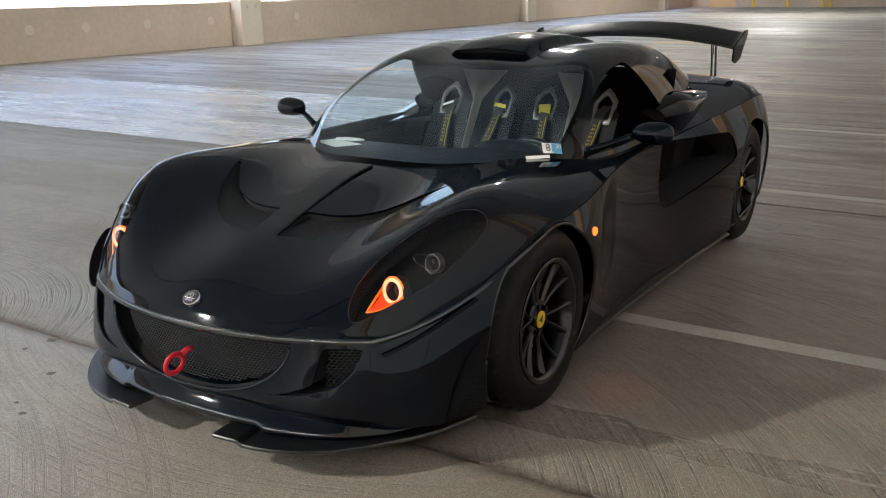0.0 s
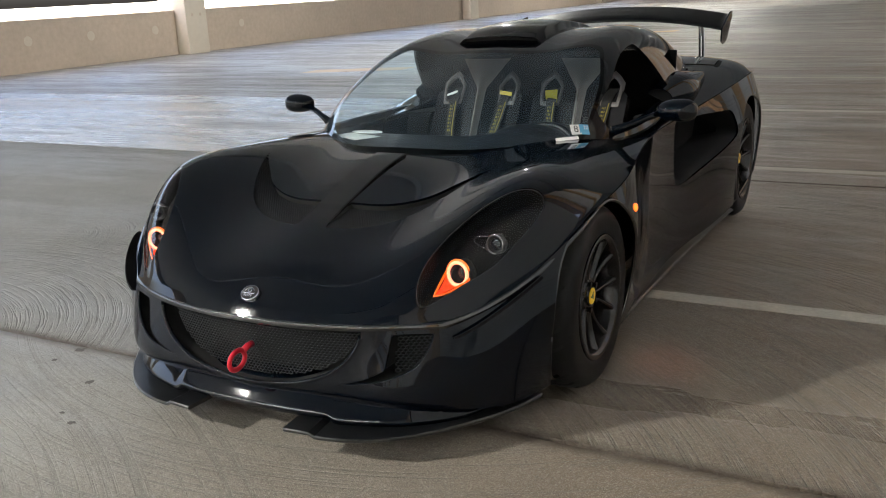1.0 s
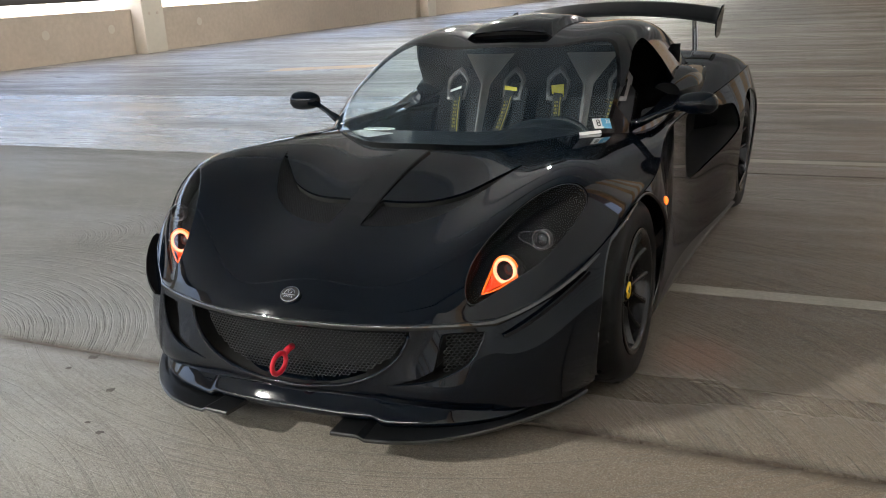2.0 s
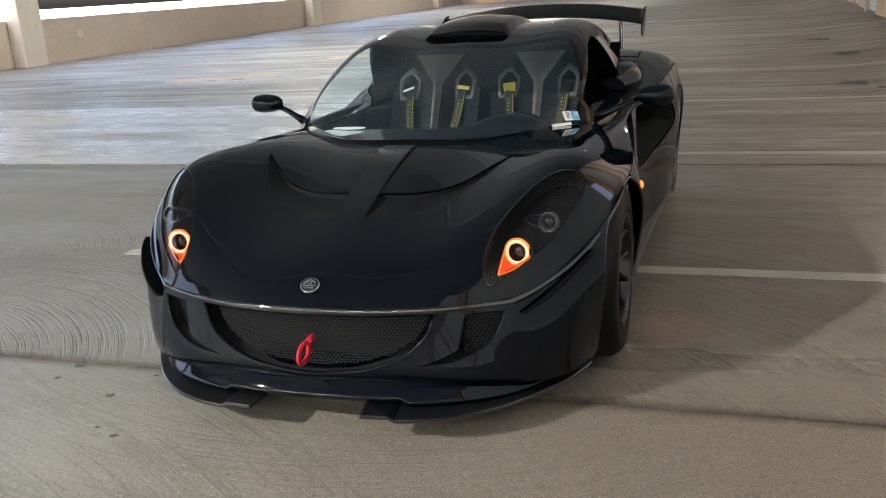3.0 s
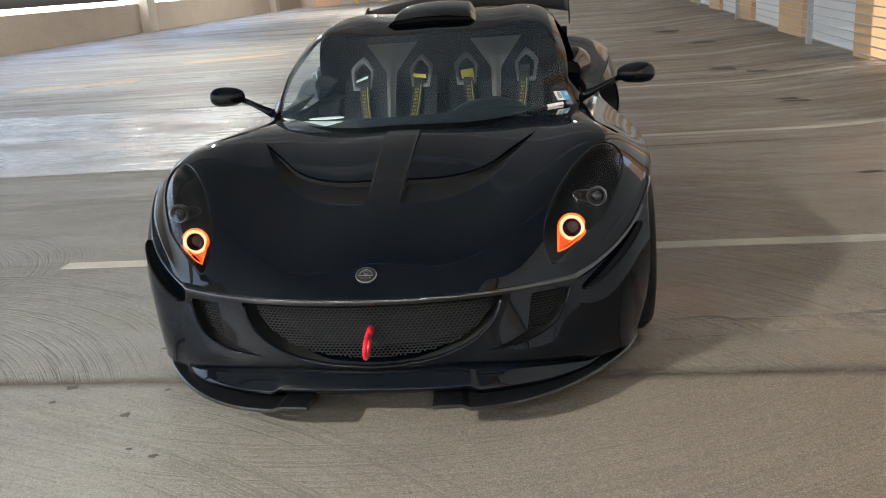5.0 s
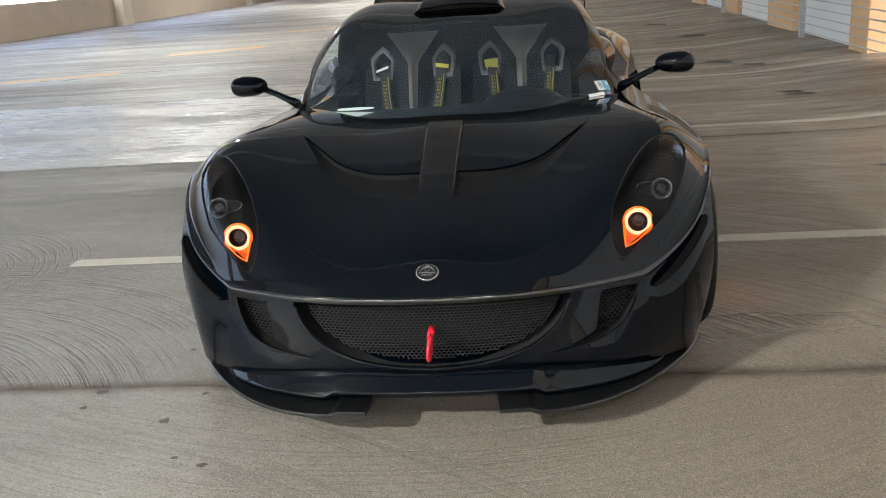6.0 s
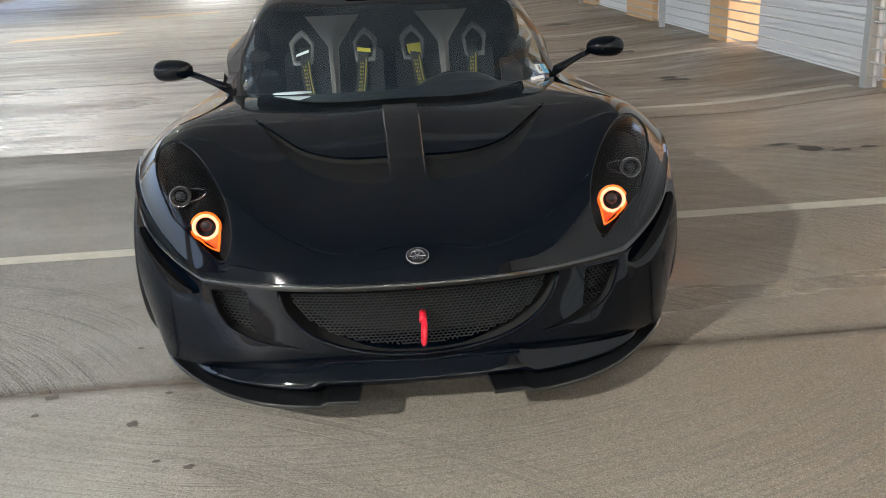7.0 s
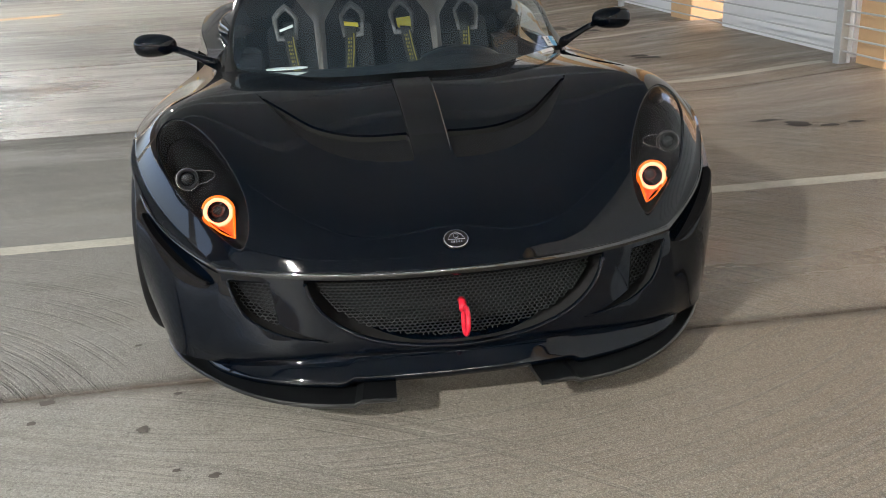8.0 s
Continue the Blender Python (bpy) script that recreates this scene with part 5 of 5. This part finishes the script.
# ---- the cabin ----
seat_shell = plain("dark_grey_seat_shell", (0.028, 0.027, 0.029), 0.24, 0.5, 0.1, 12)
# paler greys of head panel and rims paint in the carbon's sheen
seat_panel_sheen = plain("seat_panel_with_sheen", (0.20, 0.172, 0.152), 0.28, 0.35, 0.25, 10)
seat_rim_sheen = plain("seat_rim_with_sheen", (0.13, 0.12, 0.115), 0.24, 0.2, 0.25, 40)
strap_mat = plain("black_webbing", (0.012, 0.012, 0.012), 0.8, 0, 0.3, 150, 0.3)
mark_yellow = plain("yellow_print", (0.22, 0.17, 0.012), 0.6, 0, 0.3, 90)
label_yellow = plain("yellow_label", (0.50, 0.40, 0.02), 0.6, 0, 0.15, 90)
paper_mat = plain("white_paper", (0.75, 0.75, 0.73), 0.7, 0, 0.06, 60)
blue_label = plain("blue_label", (0.10, 0.35, 0.55), 0.5, 0, 0.15, 90)
ink_mat = plain("black_ink", (0.01, 0.01, 0.012), 0.6)
dash_mat = plain("dark_dash_vinyl", (0.0028, 0.0038, 0.0048), 0.6, 0, 0.3, 120, 0.0, 0.0, 0.2)

bm = bmesh.new()
rows = []
for i in range(15):
    x = -0.60 + 1.20 * i / 14
    f = 0.19 + 0.50 * (abs(x) / 0.665) ** 2
    bump = 0.035 * math.exp(-((x - 0.27) / 0.16) ** 2)
    rows.append([(x, f + 0.015, 0.668), (x, (f + 0.80) / 2, 0.668 + 0.2 * bump), (x, max(0.78, f + 0.1), 0.665 + bump), (x, max(0.83, f + 0.14), 0.640 + bump), (x, max(0.84, f + 0.15), 0.40)])
sheet(bm, rows)
part("dashboard", bm, dash_mat, car, "dark vinyl dashboard under the windscreen", True)
bm = bmesh.new()
for sgn in (1, -1):
    sheet(bm, [[(0.625 * sgn, y, z) for y in (0.6, 1.0, 1.4, 1.9)] for z in (0.14, 0.4, 0.655)])
sheet(bm, [[(x, y, 0.14) for x in (-0.625, 0, 0.625)] for y in (0.4, 1.2, 1.9)])
sheet(bm, [[(x, y, z) for x in (-0.62, 0, 0.62)] for y, z in ((1.72, 0.14), (1.80, 0.66), (1.86, 0.93))])
part("cabin_tub", bm, matt_black, car, "dark cabin lining and bulkhead")
bm = bmesh.new()
tilt = pose(0.265, 0.98, 0.54, 66, 0, 0)
tube(bm, [tilt @ Vector((0.155 * math.cos(a), 0.155 * math.sin(a), 0)) for a in [k * math.tau / 36 for k in range(36)]], 0.015, 10, closed=True)
for a in (0, 180, 270):
    tube(bm, [tilt @ Vector((0, 0, -0.02)), tilt @ Vector((0.15 * math.cos(radians(a)), 0.15 * math.sin(radians(a)), 0))], [0.03, 0.012], 8)
part("steering_wheel", bm, satin_black, car, "black three-spoke steering wheel", True)

bm = bmesh.new()
bmesh.ops.create_uvsphere(bm, u_segments=28, v_segments=16, radius=1)
for v in bm.verts:
    v.co = Vector((0.268 + v.co.x * 0.165, 0.82 + v.co.y * 0.11, 0.655 + max(v.co.z, -0.2) * 0.062))
part("instrument_hood", bm, satin_black, car, "rounded black hood over the instruments", True)


def seat_point(s, x):
    """The front of a seat back: s from the bottom up."""
    z = 0.22 + 0.70 * s
    y = 1.20 + 0.40 * s
    dish = 0.07 * (abs(x) / 0.25) ** 2 * (1 - 0.75 * s) + 0.012 * max(0, 1 - abs(x) / 0.07)
    return (x, y - dish, z)


def seat_half(s):
    """Half the width of the back at height s: broad shoulders, a narrower head."""
    return 0.235 if s < 0.76 else 0.235 - 0.13 * ((s - 0.76) / 0.12) ** 0.9 if s < 0.88 else 0.105 + 0.0 * s


seats = []
for sgn in (1, -1):
    bm = bmesh.new()
    rows = []
    for i in range(53):
        s = i / 52
        hw = seat_half(s)
        rows.append([seat_point(s, hw * (-1 + 2 * k / 40)) for k in range(41)])
    sheet(bm, rows)

    def slot(co, _):
        x, z = abs(co.x) - 0.142, co.z - 0.775
        return max(abs(x) + 0.35 * abs(z) - 0.042, abs(z) - 0.048, 0.095 - abs(co.x) + 0.6 * max(0, z))

    taken(bm, slice_by(bm, slot)).free()
    for v in bm.verts:
        v.co.x += 0.262 * sgn
    back = thick(part("seat_back", bm, seat_shell, car, "grey carbon bucket seat back with harness slots", True), 0.03, 0)
    bev = back.modifiers.new("edges", "BEVEL")
    bev.width, bev.segments, bev.limit_method = 0.008, 2, "ANGLE"
    # keystone head panel, narrowing downwards to a ridge
    bm = bmesh.new()
    rows = []
    for i in range(25):
        k = i / 24
        s = 1.0 - 0.55 * k
        hw = 0.112 - 0.090 * min(1.0, k / 0.36) if k < 0.36 else 0.022 - 0.010 * (k - 0.36)
        y0, z0 = seat_point(s, 0.0)[1:]
        lift = 0.020 + 0.018 * min(1.0, k / 0.36)
        rows.append([(0.262 * sgn + hw * f, y0 - 0.016 - lift * max(0.0, 1 - abs(f)) ** 0.8 * (0.4 + 0.6 * min(1, k / 0.3)), z0) for f in (-1.15, -1, -0.6, -0.25, 0, 0.25, 0.6, 1, 1.15)])
    sheet(bm, rows)
    part("head_panel", bm, seat_panel_sheen, back, "glossy keystone panel of the seat's head, sheen painted pale", True)
    for side_x in (-1, 1):
        bm = bmesh.new()
        ring = [(-0.036, 0.012), (-0.018, 0.034), (0.002, 0.050), (0.022, 0.036), (0.038, 0.018), (0.036, -0.014), (0.031, -0.046), (0.0, -0.048), (-0.029, -0.046), (-0.033, -0.016)]
        rows = []
        for x, z in ring + ring[:1]:
            row = []
            for grow, lift in ((1.0, 0.002), (1.12, 0.022), (1.42, 0.024), (1.66, 0.010)):
                px, pz = 0.146 + x * grow, 0.778 + z * grow
                row.append((0.262 * sgn + side_x * px, seat_point((pz - 0.22) / 0.70, px)[1] - lift, pz))
            rows.append(row)
        sheet(bm, rows)
        part("slot_rim", bm, seat_rim_sheen, back, "rounded rim round the harness slot, sheen painted pale", True)
    bm = bmesh.new()
    sheet(bm, [[(0.262 * sgn + 0.22 * k / 6, y, z + 0.05 * (abs(k) / 6) ** 3) for k in range(-6, 7)] for y, z in ((0.88, 0.31), (1.0, 0.27), (1.2, 0.24), (1.26, 0.30))])
    thick(part("seat_cushion", bm, strap_mat, car, "black seat cushion", True), 0.05, 0)
    for side_x in (-1, 1):
        x0 = 0.262 * sgn + 0.142 * side_x
        path = [(x0, 1.56, 0.775), (x0 - 0.004 * side_x, 1.47, 0.745), (x0 - 0.012 * side_x, 1.40, 0.66), (x0 - 0.03 * side_x, 1.33, 0.56), (x0 - 0.06 * side_x, 1.26, 0.42)]
        fs = [spline(list(zip(range(5), [p[j] for p in path]))) for j in range(3)]
        pts = [Vector([f(4 * k / 24) for f in fs]) for k in range(25)]
        bm = bmesh.new()
        sheet(bm, [[p + Vector((-0.024, 0, 0)), p + Vector((0.024, 0, 0))] for p in pts])
        belt = thick(part("harness_belt", bm, strap_mat, back, "black harness belt with yellow marks"), 0.004, 0)
        bm = bmesh.new()
        off = Vector((0, -0.004, 0.002))
        for k in range(9, 17):
            p, q = pts[k], pts[k + 1]
            a, b = p.lerp(q, 0.15), p.lerp(q, 0.75)
            for x0, x1 in ((-0.012, -0.009), (-0.005, -0.002), (0.002, 0.005)) if k % 2 else ((-0.012, -0.003), (0.001, 0.005)):
                bm.faces.new([bm.verts.new(v + off) for v in (a + Vector((x0, 0, 0)), a + Vector((x1, 0, 0)), b + Vector((x1, 0, 0)), b + Vector((x0, 0, 0)))])
        a, b = pts[6], pts[20]
        for p, q in zip(pts[8:18], pts[9:19]):
            bm.faces.new([bm.verts.new(v + off) for v in (p + Vector((0.012, 0, 0)), p + Vector((0.017, 0, 0)), q + Vector((0.017, 0, 0)), q + Vector((0.012, 0, 0)))])
        tagged(part("belt_marking", bm, mark_yellow, back, "yellow printed marks on the belt"), kind="stuff")
    seats.append(back)
# yellow tag and label on two belts
bm = bmesh.new()
sheet(bm, [[(0.085, 1.475, 0.775), (0.150, 1.468, 0.782)], [(0.092, 1.462, 0.728), (0.152, 1.455, 0.722)]])
thick(part("belt_tag", bm, label_yellow, seats[0], "yellow warning tag on the belt"), 0.002, 0)
bm = bmesh.new()
sheet(bm, [[(-0.152, 1.47, 0.775), (-0.088, 1.47, 0.765)], [(-0.150, 1.462, 0.757), (-0.088, 1.462, 0.748)]])
thick(part("belt_tag", bm, label_yellow, seats[1], "yellow label at the belt slot"), 0.002, 0)
bm = bmesh.new()
sheet(bm, [[(-0.44, 1.46, 0.755), (-0.38, 1.46, 0.775)], [(-0.44, 1.455, 0.745), (-0.38, 1.455, 0.764)]])
thick(part("belt_tag", bm, paper_mat, seats[1], "white label at the belt slot"), 0.002, 0)

bm = bmesh.new()
sheet(bm, [[(-0.53, 0.56, 0.690), (-0.38, 0.50, 0.684)], [(-0.50, 0.66, 0.685), (-0.33, 0.62, 0.681)]])
ob = thick(link_mesh("paper_sheet", bm, paper_mat), 0.002, 0)
tagged(ob, "white sheet of paper lying on the dashboard", "paper")
bm = bmesh.new()
ring = [bm.verts.new((-0.40 + 0.075 * math.cos(k * math.tau / 24), 0.63 + 0.03 * math.sin(k * math.tau / 24), 0.697)) for k in range(24)]
bm.faces.new(ring)
tagged(thick(link_mesh("card", bm, paper_mat), 0.003, 0), "pale oval card lying on the dashboard", "card")


# stickers on the inside of the windscreen
def on_screen(w, u, wide, high, material, name, label, lift):
    """A small rectangle stuck on the glass at (w, u), square to its rise."""
    c = Vector(canopy_point(w, u))
    ax = (Vector(canopy_point(w, u + 0.05)) - c).normalized()
    ay = Vector(canopy_point(w + 0.03, u)) - c
    n_ = ax.cross(ay).normalized()
    ay = n_.cross(ax)
    bm = bmesh.new()
    sheet(bm, [[c + n_ * lift + ax * wide * i + ay * high * j for i in (-0.5, 0, 0.5)] for j in (-0.5, 0, 0.5)])
    return part(name, bm, material, glass, label)


on_screen(0.276, 1.928, 0.042, 0.042, paper_mat, "sticker", "white inspection sticker with a black 8", 0.002)
on_screen(0.276, 2.045, 0.040, 0.042, blue_label, "sticker", "pale blue inspection sticker with a white 20", 0.002)
on_screen(0.228, 1.88, 0.095, 0.013, paper_mat, "sticker", "narrow white strip sticker", 0.002)


def lettering(text, size, w, u, material, label):
    font = bpy.data.curves.new("lettering", "FONT")
    font.body, font.size, font.align_x, font.align_y = text, size, "CENTER", "CENTER"
    font.materials.append(material)
    ob = new("lettering", font)
    ob.parent = glass
    c = Vector(canopy_point(w, u))
    ax = (Vector(canopy_point(w, u + 0.05)) - c).normalized()
    ay = Vector(canopy_point(w + 0.03, u)) - c
    n_ = ax.cross(ay).normalized()
    ay = n_.cross(ax)
    ob.matrix_local = Matrix(((ax.x, ay.x, n_.x, c.x + n_.x * 0.004), (ax.y, ay.y, n_.y, c.y + n_.y * 0.004), (ax.z, ay.z, n_.z, c.z + n_.z * 0.004), (0, 0, 0, 1)))
    ob["label"] = label
    return ob


lettering("8", 0.040, 0.276, 1.93, ink_mat, "black printed 8")
lettering("20", 0.022, 0.285, 2.05, paper_mat, "white printed 20")
